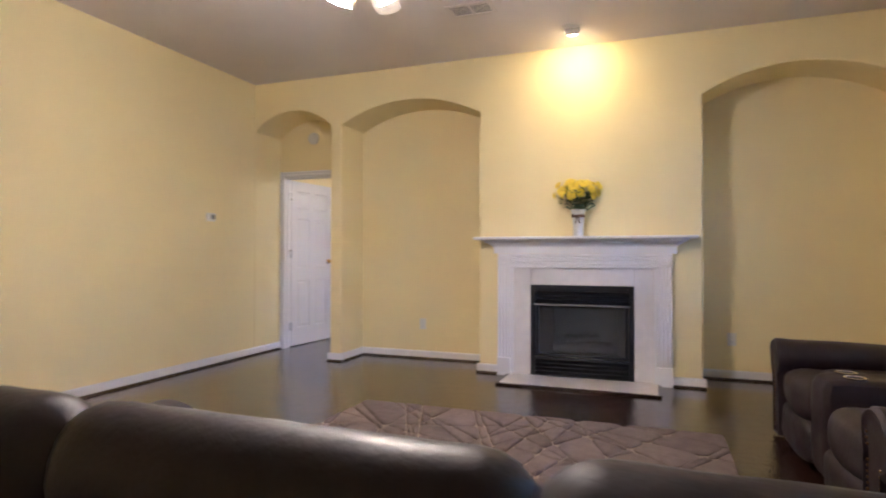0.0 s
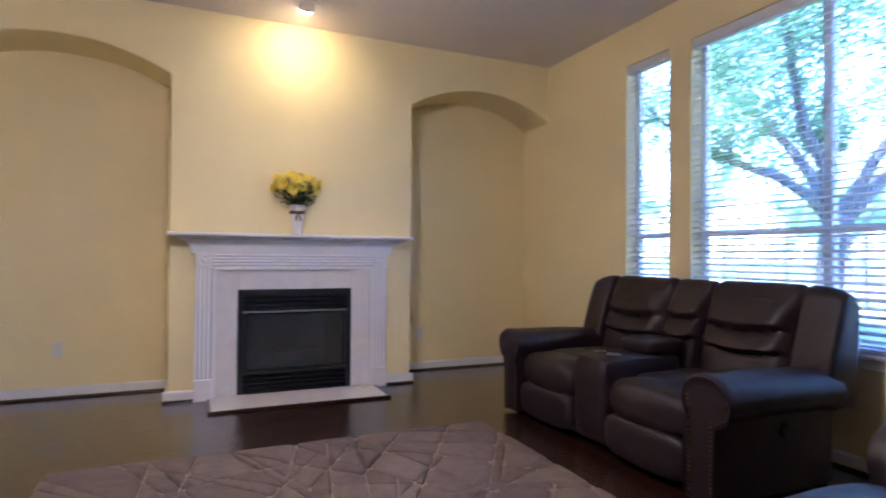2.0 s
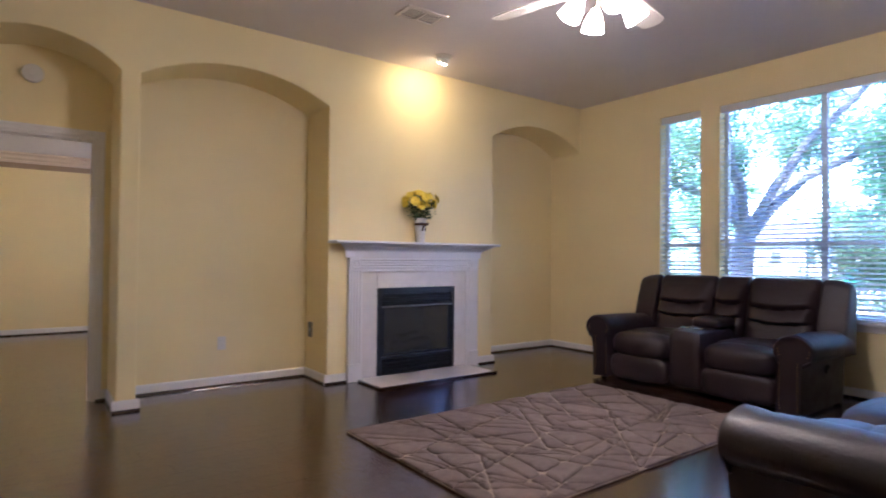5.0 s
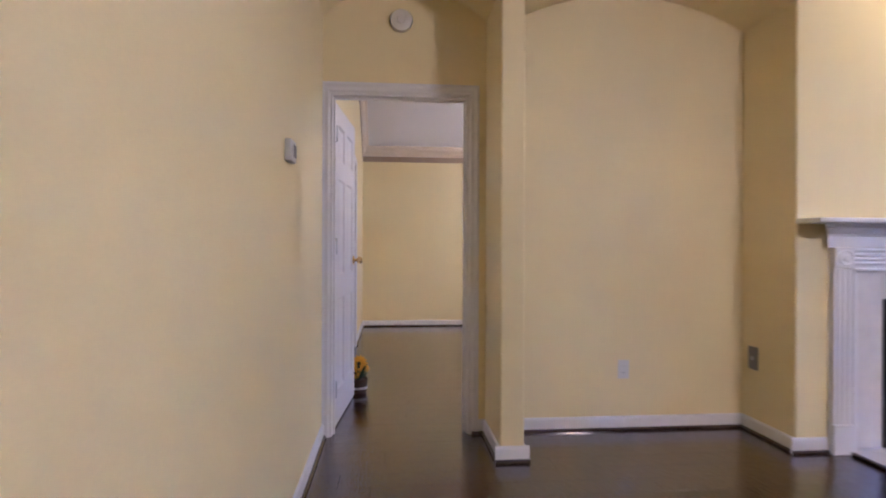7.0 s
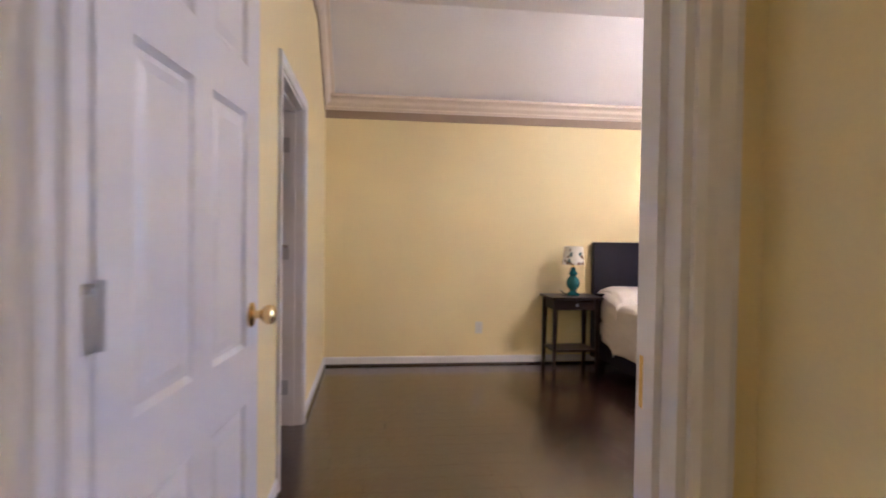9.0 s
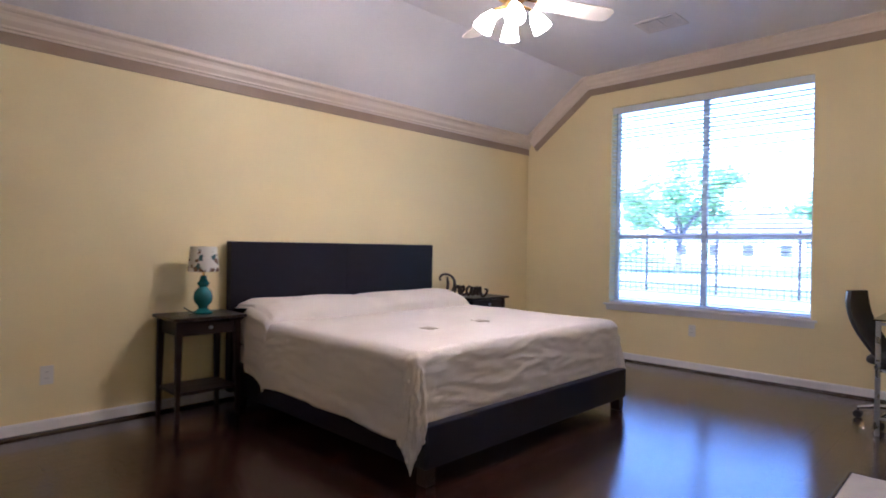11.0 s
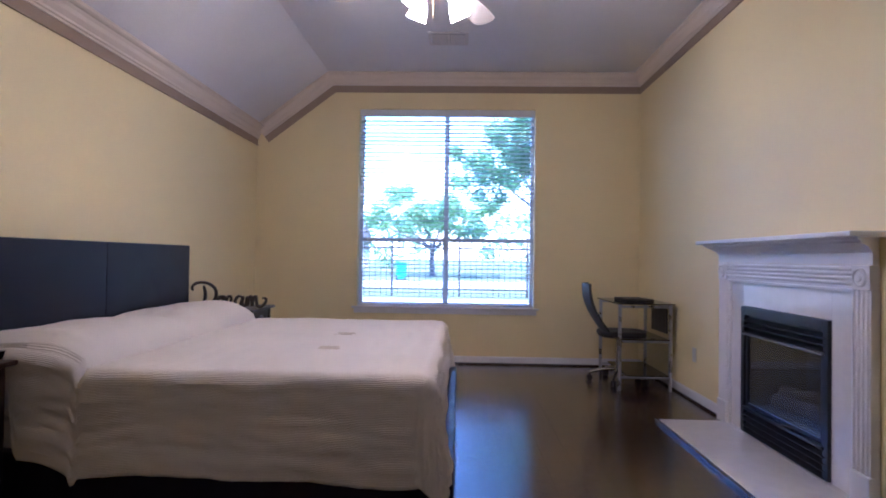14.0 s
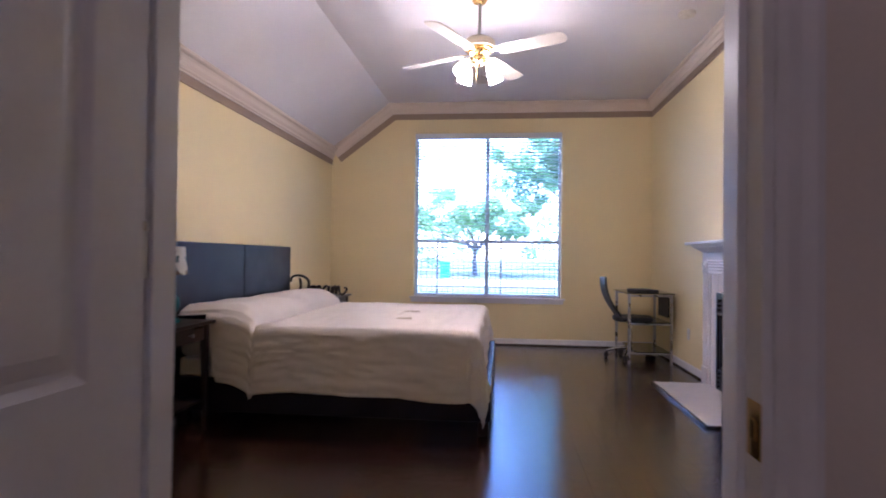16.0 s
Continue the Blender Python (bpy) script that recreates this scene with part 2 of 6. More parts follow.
# mesh helpers
def mesh_ob(name, bm, material, smooth=False):
    me = bpy.data.meshes.new(name)
    bm.normal_update()
    bm.to_mesh(me)
    bm.free()
    me.materials.append(material)
    if smooth:
        me.shade_smooth()
        me.set_sharp_from_angle(angle=radians(38))
    ob = new(name, me)
    areas = sorted(f.area for f in me.polygons)
    if smooth and len(areas) > 12 and areas[-1] > 15 * areas[len(areas) // 3]:
        ob.modifiers.new("flat_faces", "WEIGHTED_NORMAL").keep_sharp = True
    return ob


def part(name, bm, material, parent, label="", smooth=True):
    ob = mesh_ob(name, bm, material, smooth)
    ob.parent = parent
    return tagged(ob, label)


def thing(name, m, label, category, group=""):
    ob = new(name)
    ob.empty_display_size = 0.1
    ob.matrix_world = m
    return tagged(ob, label, category, group)


def structure(name, bm, material, label, category="", smooth=False):
    return tagged(mesh_ob(name, bm, material, smooth), label, category, "", "structure")


def box(bm, a, b, bevel=0.0, seg=2):
    c = [(a[i] + b[i]) / 2 for i in range(3)]
    s = [abs(b[i] - a[i]) for i in range(3)]
    r = bmesh.ops.create_cube(bm, size=1, matrix=Matrix.Translation(c) @ Matrix.Diagonal((*s, 1)))
    if bevel:
        es = list({e for v in r["verts"] for e in v.link_edges})
        bmesh.ops.bevel(bm, geom=es, offset=min(bevel, min(s) * 0.45), segments=seg, affect="EDGES", profile=0.5)
    return bm


def boxes(*list_of, bevel=0.0):
    bm = bmesh.new()
    for a, b in list_of:
        box(bm, a, b, bevel)
    return bm


def cyl(bm, a, b, r1, r2=None, seg=16):
    a, b = Vector(a), Vector(b)
    d = b - a
    q = d.to_track_quat("Z", "Y").to_matrix().to_4x4()
    bmesh.ops.create_cone(bm, cap_ends=True, segments=seg, radius1=r1, radius2=r1 if r2 is None else r2, depth=d.length,
                          matrix=Matrix.Translation((a + b) / 2) @ q)
    return bm


def lathe(bm, profile, seg=24, m=None):
    """Profile of (radius, height) turned about z."""
    m = m or Matrix()
    rings = []
    for r, z in profile:
        rings.append([bm.verts.new(m @ Vector((r * math.cos(k * math.tau / seg), r * math.sin(k * math.tau / seg), z))) for k in range(seg)])
    for p, q in zip(rings, rings[1:]):
        for k in range(seg):
            bm.faces.new((p[k], p[(k + 1) % seg], q[(k + 1) % seg], q[k]))
    if profile[0][0] > 0.0005:
        bm.faces.new(rings[0][::-1])
    if profile[-1][0] > 0.0005:
        bm.faces.new(rings[-1])
    bmesh.ops.remove_doubles(bm, verts=bm.verts, dist=0.0001)
    return bm


def tube(bm, pts, radius, seg=10, cap=True):
    """A round bar along points; radius is one number or one for each point."""
    pts = [Vector(p) for p in pts]
    rs = radius if isinstance(radius, (list, tuple)) else [radius] * len(pts)
    rings, up = [], None
    for i, p in enumerate(pts):
        d = (pts[min(i + 1, len(pts) - 1)] - pts[max(i - 1, 0)]).normalized()
        if up is None:
            up = d.orthogonal().normalized()
        up = (up - d * up.dot(d)).normalized()
        side = d.cross(up)
        rings.append([bm.verts.new(p + rs[i] * (math.cos(k * math.tau / seg) * up + math.sin(k * math.tau / seg) * side)) for k in range(seg)])
    for a, b in zip(rings, rings[1:]):
        for k in range(seg):
            bm.faces.new((a[k], a[(k + 1) % seg], b[(k + 1) % seg], b[k]))
    if cap:
        bm.faces.new(rings[0][::-1])
        bm.faces.new(rings[-1])
    return bm


def prism(bm, poly, lo, hi, axis="y"):
    """A flat outline given in the two other axes, drawn out along axis from lo to hi."""
    def at(p, w):
        return {"x": (w, p[0], p[1]), "y": (p[0], w, p[1]), "z": (p[0], p[1], w)}[axis]
    a = [bm.verts.new(at(p, lo)) for p in poly]
    b = [bm.verts.new(at(p, hi)) for p in poly]
    n = len(poly)
    fs = [bm.faces.new(a), bm.faces.new(b[::-1])]
    for k in range(n):
        fs.append(bm.faces.new((a[k], b[k], b[(k + 1) % n], a[(k + 1) % n])))
    bmesh.ops.recalc_face_normals(bm, faces=fs)
    return bm


def cushion(bm, c, s, puff=5.0, n=8, sag=0.0, m=None):
    """A stuffed block: a rounded box of full size s about c."""
    m = m or Matrix()
    r = bmesh.ops.create_cube(bm, size=2)
    bmesh.ops.subdivide_edges(bm, edges=list({e for v in r["verts"] for e in v.link_edges}), cuts=n, use_grid_fill=True)
    for v in list(bm.verts):
        p = Vector(v.co)
        k = (abs(p.x) ** puff + abs(p.y) ** puff + abs(p.z) ** puff) ** (1 / puff)
        p /= max(k, 1e-6)
        q = Vector((c[0] + p.x * s[0] / 2, c[1] + p.y * s[1] / 2, c[2] + p.z * s[2] / 2))
        wr = noise.noise(q * 6.0) * 0.006 + noise.noise(q * 14.0) * 0.003
        if sag:
            q.z += sag * (1 - p.x * p.x) * (1 - p.y * p.y) * (1 if p.z > 0 else 0)
        v.co = m @ (q + p.normalized() * wr)
    return bm


# ------------------------------------------------------------------ structure
W, E_L, N_B, E_B, S_B = -2.59, 3.43, 5.235, 3.88, 1.08
BACK, CEIL, CEIL_B, SOUTH = 0.475, 3.015, 3.14, -7.2
TOP = 3.36
DOOR = (-2.551, -1.715, 2.045)
BATH_Y0, BATH_Y1 = 2.58, 3.56
WIN_L = ((-1.575, -1.115), (-3.56, -1.775), (-4.29, -3.81))
WZ0, WZ1 = 0.63, 2.69
WIN_B = (2.20, 4.115)
BZ0, BZ1 = 0.61, 2.755


def arch(x0, x1, spring, apex, n=22):
    """Points of a segmental arch from x1 down to x0."""
    w, h = (x1 - x0) / 2, apex - spring
    r = (w * w + h * h) / (2 * h)
    a = math.asin(w / r)
    return [((x0 + x1) / 2 + r * math.sin(t), apex - r + r * math.cos(t)) for t in (a - 2 * a * k / n for k in range(n + 1))]


outline = [(W - 0.14, TOP), (W - 0.14, 0.0), (W, 0.0)]
outline += arch(W, -1.615, 2.49, 2.685)[::-1] + [(-1.615, 0.0), (-1.485, 0.0)]
outline += arch(-1.485, 0.028, 2.49, 2.685)[::-1] + [(0.028, 0.0), (1.98, 0.0)]
outline += arch(1.98, 3.41, 2.48, 2.68)[::-1] + [(E_L, 2.455), (E_L + 0.18, 2.455), (E_L + 0.18, TOP)]
outline[outline.index((1.98, 0.0)):outline.index((1.98, 0.0))] = [(0.98 - 0.40, 0.0), (0.98 - 0.40, 0.66), (0.98 + 0.40, 0.66), (0.98 + 0.40, 0.0)]
bm = prism(bmesh.new(), outline, 0.0, BACK)
es = [e for e in bm.edges if abs(e.verts[0].co.y) < 1e-5 and abs(e.verts[1].co.y) < 1e-5 and max(v.co.z for v in e.verts) < 2.8 and max(v.co.z for v in e.verts) > 0.01]
bmesh.ops.bevel(bm, geom=es, offset=0.012, segments=3, affect="EDGES", profile=0.5)
structure("wall_north", bm, M_WALL, "yellow painted chimney wall with three arched recesses", "wall", True)

bm = boxes(((W - 0.14, BACK, 0), (DOOR[0], BACK + 0.12, TOP)), ((DOOR[0], BACK, DOOR[2]), (DOOR[1], BACK + 0.12, TOP)),
           ((DOOR[1], BACK, 0), (E_B + 0.2, BACK + 0.12, TOP)))
structure("wall_niche", bm, M_WALL, "yellow painted wall at the back of the recesses", "wall")
bm = boxes(((-0.68, BACK + 0.12, 0), (1.125 - 0.40, S_B, TOP)), ((1.125 + 0.40, BACK + 0.12, 0), (E_B + 0.2, S_B, TOP)), ((1.125 - 0.40, BACK + 0.12, 0.66), (1.125 + 0.40, S_B, TOP)))
structure("wall_bedroom_south", bm, M_WALL, "pale yellow bedroom wall behind the fireplace", "wall")
bm = boxes(((W - 0.14, SOUTH, 0), (W, 0.0, TOP)))
structure("wall_west", bm, M_WALL, "long plain pale yellow wall", "wall")
bm = boxes(((W - 0.14, BACK + 0.12, 0), (W, BATH_Y0, TOP)), ((W - 0.14, BATH_Y0, 2.06), (W, BATH_Y1, TOP)), ((W - 0.14, BATH_Y1, 0), (W, N_B + 0.14, TOP)))
structure("wall_bedroom_west", bm, M_WALL, "pale yellow bedroom wall with a doorway", "wall")
bm = boxes(((W, N_B, 0), (E_B + 0.2, N_B + 0.14, TOP)))
structure("wall_bedroom_north", bm, M_WALL, "pale yellow wall behind the bed", "wall")
bm = boxes(((W - 0.14, SOUTH - 0.14, 0), (E_L + 0.2, SOUTH, TOP)))
structure("wall_south", bm, M_WALL, "plain yellow wall closing the living room", "wall")


def window_wall(x0, x1, y0, y1, holes, z0, z1):
    out, y = [], y0
    for a, b in sorted(holes):
        out += [((x0, y, 0), (x1, a, TOP)), ((x0, a, 0), (x1, b, z0)), ((x0, a, z1), (x1, b, TOP))]
        y = b
    out.append(((x0, y, 0), (x1, y1, TOP)))
    return boxes(*out)


structure("wall_east", window_wall(E_L, E_L + 0.18, SOUTH, BACK, WIN_L, WZ0, WZ1), M_WALL, "yellow wall with three tall windows", "wall")
structure("wall_bedroom_east", window_wall(E_B, E_B + 0.2, S_B, N_B, (WIN_B,), BZ0, BZ1), M_WALL, "yellow bedroom wall with one large window", "wall")

structure("ceiling", boxes(((W - 0.02, SOUTH - 0.02, CEIL), (E_L + 0.02, 0.002, CEIL + 0.1))), M_CEIL, "textured off-white living room ceiling", "ceiling")
YK, ZN = 4.45, 2.545
slope = (CEIL_B - ZN) / (N_B - YK)
bm = prism(bmesh.new(), [(BACK + 0.1, CEIL_B), (YK, CEIL_B), (N_B + 0.02, ZN - 0.02 * slope), (N_B + 0.02, CEIL_B + 0.12), (BACK + 0.1, CEIL_B + 0.12)], W - 0.02, E_B + 0.02, "x")
structure("ceiling_bedroom", bm, M_CEILB, "textured white vaulted bedroom ceiling", "ceiling")
# unseen slab, added only to seal the rooms against sky light
structure("roof", boxes(((W - 2.9, SOUTH - 0.3, TOP), (E_B + 0.35, N_B + 0.3, TOP + 0.12))), M_ROOF, "unseen flat slab added above the ceilings to keep sky light out", "roof")

# bathroom beyond the second doorway
bx0 = -5.0
structure("wall_bath", boxes(((bx0 - 0.1, 1.5, 0), (bx0, 4.6, TOP)), ((bx0, 1.4, 0), (W - 0.14, 1.5, TOP)), ((bx0, 4.6, 0), (W - 0.14, 4.7, TOP))), M_BATH, "plain beige bathroom walls", "wall")
structure("wall_bath_lining", boxes(((W - 0.15, 1.5, 0), (W - 0.14, BATH_Y0, 2.6)), ((W - 0.15, BATH_Y1, 0), (W - 0.14, 4.6, 2.6)), ((W - 0.15, BATH_Y0, 2.06), (W - 0.14, BATH_Y1, 2.6))), M_BATH, "beige lining beside the doorway", "wall")
structure("ceiling_bath", boxes(((bx0, 1.5, 2.6), (W - 0.14, 4.6, 2.7))), M_CEIL, "plain bathroom ceiling", "ceiling")
structure("floor_bath", boxes(((bx0, 1.5, -0.1), (W - 0.14, 4.6, -0.002))), M_TILE, "beige bathroom floor", "floor")


def strip(name, path, n, profile, material, label, plane):
    """A moulding along a line on a wall. path: points in the wall's plane as (along, up); plane maps (along, up, out) to a place."""
    pts = [Vector(p) for p in path]
    bm = bmesh.new()
    rings = []
    for i, p in enumerate(pts):
        d0 = (pts[i] - pts[i - 1]).normalized() if i else (pts[1] - pts[0]).normalized()
        d1 = (pts[i + 1] - pts[i]).normalized() if i < len(pts) - 1 else d0
        n0, n1 = Vector((d0.y, -d0.x)) * n, Vector((d1.y, -d1.x)) * n
        b = (n0 + n1).normalized()
        b /= max(0.3, b.dot(n0))
        rings.append([bm.verts.new(plane(*(p + b * down), out)) for out, down in profile])
    k = len(profile)
    for a, c in zip(rings, rings[1:]):
        for j in range(k):
            bm.faces.new((a[j], a[(j + 1) % k], c[(j + 1) % k], c[j]))
    bm.faces.new(rings[0])
    bm.faces.new(rings[-1][::-1])
    bmesh.ops.recalc_face_normals(bm, faces=bm.faces)
    return structure(name, bm, material, label, "trim")


CROWN = [(0.001, -0.01), (0.085, -0.01), (0.085, 0.012), (0.074, 0.022), (0.062, 0.026), (0.05, 0.045), (0.045, 0.07), (0.03, 0.092), (0.026, 0.098),
         (0.026, 0.112), (0.016, 0.118), (0.014, 0.130), (0.001, 0.132)]
BAND = [(0.001, 0.128), (0.006, 0.130), (0.006, 0.196), (0.010, 0.197), (0.010, 0.205), (0.001, 0.206)]
gable = [(S_B, CEIL_B), (YK, CEIL_B), (N_B, ZN)]
for nm, prof, mm, lab in (("crown_moulding", CROWN, M_CROWN, "cream stepped crown moulding"), ("taupe_border", BAND, M_BAND, "taupe painted border under the crown moulding")):
    strip(nm + "_east", gable, 1, prof, mm, lab, lambda a, u, o: (E_B - o, a, u))
    strip(nm + "_west", [(BACK + 0.12, CEIL_B)] + gable[1:], 1, prof, mm, lab, lambda a, u, o: (W + o, a, u))
    strip(nm + "_north", [(W, ZN + 0.004), (E_B, ZN + 0.004)], 1, prof, mm, lab, lambda a, u, o: (a, N_B - o, u))
    strip(nm + "_south", [(-0.68, CEIL_B), (E_B, CEIL_B)], 1, prof, mm, lab, lambda a, u, o: (a, S_B + o, u))

# skirting with a dark shoe strip at its foot
SKIRT = [(0.001, 0), (0.013, 0), (0.013, 0.072), (0.008, 0.084), (0.001, 0.086)]
SHOE = [(0.013, 0), (0.028, 0), (0.026, 0.01), (0.019, 0.017), (0.013, 0.018)]
CAS = 0.062


def skirting(name, a, b, out):
    a, b, out = Vector((*a, 0)), Vector((*b, 0)), Vector((*out, 0))
    for nm, prof, mm, lab in (("baseboard_" + name, SKIRT, M_TRIM, "white painted baseboard"), ("shoe_strip_" + name, SHOE, M_SHOE, "dark brown shoe strip at the floor")):
        bm = bmesh.new()
        r0 = [bm.verts.new(a + out * o + Vector((0, 0, u + 0.001))) for o, u in prof]
        r1 = [bm.verts.new(b + out * o + Vector((0, 0, u + 0.001))) for o, u in prof]
        k = len(prof)
        for j in range(k):
            bm.faces.new((r0[j], r0[(j + 1) % k], r1[(j + 1) % k], r1[j]))
        bm.faces.new(r0)
        bm.faces.new(r1[::-1])
        bmesh.ops.recalc_face_normals(bm, faces=bm.faces)
        structure(nm, bm, mm, lab, "baseboard")


FX, BFX = 0.98, 1.125
HALF = 0.765
skirting("a", (W, SOUTH), (W, BACK), (1, 0))
skirting("b", (-1.70, BACK), (-1.615, BACK), (0, -1))
skirting("c", (-1.615, BACK), (-1.615, 0.0), (-1, 0))
skirting("d", (-1.641, 0.0), (-1.459, 0.0), (0, -1))
skirting("e", (-1.485, 0.0), (-1.485, BACK), (1, 0))
skirting("f", (-1.485, BACK), (0.028, BACK), (0, -1))
skirting("g", (0.028, BACK), (0.028, 0.0), (-1, 0))
skirting("h", (0.002, 0.0), (FX - HALF, 0.0), (0, -1))
skirting("i", (FX + HALF, 0.0), (2.006, 0.0), (0, -1))
skirting("j", (1.98, 0.0), (1.98, BACK), (1, 0))
skirting("k", (1.98, BACK), (E_L, BACK), (0, -1))
skirting("l", (E_L, BACK), (E_L, SOUTH), (-1, 0))
skirting("m", (W, N_B), (E_B, N_B), (0, -1))
skirting("n", (E_B, N_B), (E_B, S_B), (-1, 0))
skirting("o", (E_B, S_B), (BFX + HALF, S_B), (0, 1))
skirting("p", (BFX - HALF, S_B), (-0.68, S_B), (0, 1))
skirting("q", (W, BATH_Y1 + CAS), (W, N_B), (1, 0))
skirting("r", (W, BACK + 0.12), (W, BATH_Y0 - CAS), (1, 0))


# doors
def casing(name, m, width, height, depth, label):
    """Lining and moulded casing of an opening that stands on x 0..width; the wall runs from y 0 to depth."""
    t = thing(name, m, label, "door frame")
    t["kind"] = "structure"
    prof = [(0.0, 0.0), (0.0, 0.010), (0.012, 0.016), (0.030, 0.014), (0.048, 0.019), (0.060, 0.016), (CAS, 0.0)]
    for y, sgn in ((0.0, -1), (depth, 1)):
        bm = bmesh.new()
        rings = []
        for x, z, ox, oz in ((0.004, 0.001, -1, 0), (0.004, height - 0.004, -1, 1), (width - 0.004, height - 0.004, 1, 1), (width - 0.004, 0.001, 1, 0)):
            rings.append([bm.verts.new((x + ox * o, y + sgn * (0.001 + d), z + oz * o)) for o, d in prof])
        k = len(prof)
        for a, b in zip(rings, rings[1:]):
            for j in range(k):
                bm.faces.new((a[j], a[(j + 1) % k], b[(j + 1) % k], b[j]))
        bm.faces.new(rings[0])
        bm.faces.new(rings[-1][::-1])
        bmesh.ops.recalc_face_normals(bm, faces=bm.faces)
        part("casing", bm, M_TRIM, t, smooth=False)
    bm = boxes(((0.0015, -0.001, 0.001), (0.018, depth + 0.001, height)), ((width - 0.018, -0.001, 0.001), (width - 0.0015, depth + 0.001, height)),
               ((0.018, -0.001, height - 0.018), (width - 0.018, depth + 0.001, height - 0.0015)),
               ((0.018, depth * 0.35, 0.001), (0.030, depth * 0.62, height - 0.018)), ((width - 0.030, depth * 0.35, 0.001), (width - 0.018, depth * 0.62, height - 0.018)),
               ((0.030, depth * 0.35, height - 0.030), (width - 0.030, depth * 0.62, height - 0.018)))
    part("jamb", bm, M_TRIM, t, smooth=False)
    return t


def panel_door(name, m, width, height, jamb_y, label):
    """A six-panel leaf hinged at x 0, reaching to x width; thickness 0..0.035 along y."""
    t = thing(name, m, label, "door")
    t["kind"] = "structure"
    th = 0.035
    st, mid = 0.11, 0.10
    pw = (width - 2 * st - mid) / 2
    rows = ((0.22, 0.80), (0.95, 1.56), (1.68, 1.90))
    holes = [(st + i * (pw + mid), a, st + i * (pw + mid) + pw, b) for i in (0, 1) for a, b in rows]
    bm = bmesh.new()
    for a, b in (((0, 0, 0.012), (st, th, height)), ((width - st, 0, 0.012), (width, th, height))):
        box(bm, a, b)
    z0 = 0.012
    for a, b in rows:
        box(bm, (st, 0, z0), (width - st, th, a))
        box(bm, (st + pw, 0, a), (st + pw + mid, th, b))
        z0 = b
    box(bm, (st, 0, z0), (width - st, th, height))
    part("leaf", bm, M_DOOR, t, smooth=False)
    for x0, a, x1, b in holes:
        bm = bmesh.new()
        for y, s in ((0.0, 1), (th, -1)):
            ring = []
            for inset, dep in ((0.0, 0.0), (0.012, 0.009), (0.022, 0.009), (0.045, 0.003)):
                ring.append([bm.verts.new((px, y + s * (dep + 0.0005), pz)) for px, pz in ((x0 + inset, a + inset), (x1 - inset, a + inset), (x1 - inset, b - inset), (x0 + inset, b - inset))])
            for p, q in zip(ring, ring[1:]):
                for k in range(4):
                    bm.faces.new((p[k], p[(k + 1) % 4], q[(k + 1) % 4], q[k]))
            bm.faces.new(ring[-1])
        bmesh.ops.recalc_face_normals(bm, faces=bm.faces)
        part("panel", bm, M_DOOR, t, smooth=False)
    for y, s in ((0, -1), (th, 1)):
        bm = lathe(bmesh.new(), [(0.0, 0.0), (0.033, 0.0), (0.033, 0.004), (0.012, 0.009), (0.010, 0.026), (0.020, 0.032), (0.027, 0.045), (0.025, 0.058), (0.012, 0.066), (0.0, 0.067)], 18,
                   Matrix.Translation((width - 0.065, y, 1.03)) @ Matrix.Rotation(radians(90 if s < 0 else -90), 4, "X"))
        part("door_knob", bm, M_BRASS, t, "polished brass door knob")
    for z in (0.25, 1.13, 1.82):
        bm = boxes(((-0.0025, 0.004, z - 0.048), (0.0, 0.033, z + 0.048)), bevel=0.0008)
        if jamb_y > 0:
            box(bm, (-0.070, jamb_y, z - 0.048), (-0.004, jamb_y + 0.0025, z + 0.048), 0.0008)
            cyl(bm, (-0.004, jamb_y - 0.002, z - 0.05), (-0.004, jamb_y - 0.002, z + 0.05), 0.0065, seg=10)
        else:
            box(bm, (-0.075, jamb_y - 0.0025, z - 0.048), (-0.004, jamb_y, z + 0.048), 0.0008)
            cyl(bm, (-0.004, jamb_y, z - 0.05), (-0.004, jamb_y, z + 0.05), 0.0065, seg=10)
        part("hinge", bm, M_STEEL, t, "satin metal hinge")
    return t


casing("door_frame_1", pose(DOOR[0], BACK, 0), DOOR[1] - DOOR[0], DOOR[2], 0.12, "white moulded door frame round the bedroom doorway")
panel_door("door_1", pose(-2.530, BACK + 0.130, 0, 0, 0, 85), 0.80, 2.02, -0.010, "white six-panel door standing open against the wall")
casing("door_frame_2", pose(W, BATH_Y0, 0, 0, 0, 90), BATH_Y1 - BATH_Y0, 2.06, 0.14, "white moulded door frame in the bedroom wall")
panel_door("door_2", pose(W - 0.155, BATH_Y1 - 0.024, 0, 0, 0, 179), 0.86, 2.035, -0.001, "white six-panel door swung open into the bathroom")
t = thing("strike_plate", pose(W - 0.12, BATH_Y0 + 0.0185, 0.885), "brass strike plate set in the door jamb", "strike plate")
part("plate", boxes(((-0.022, 0, -0.04), (0.022, 0.002, 0.04)), ((-0.008, 0.002, -0.014), (0.008, 0.0035, 0.014)), bevel=0.0008), M_BRASS, t)
t = thing("strike_plate", pose(DOOR[1] - 0.0185, BACK + 0.085, 1.03), "brass strike plate set in the door jamb", "strike plate")
part("plate", boxes(((-0.002, -0.022, -0.04), (0, 0.022, 0.04)), ((-0.0035, -0.008, -0.014), (-0.002, 0.008, 0.014)), bevel=0.0008), M_BRASS, t)


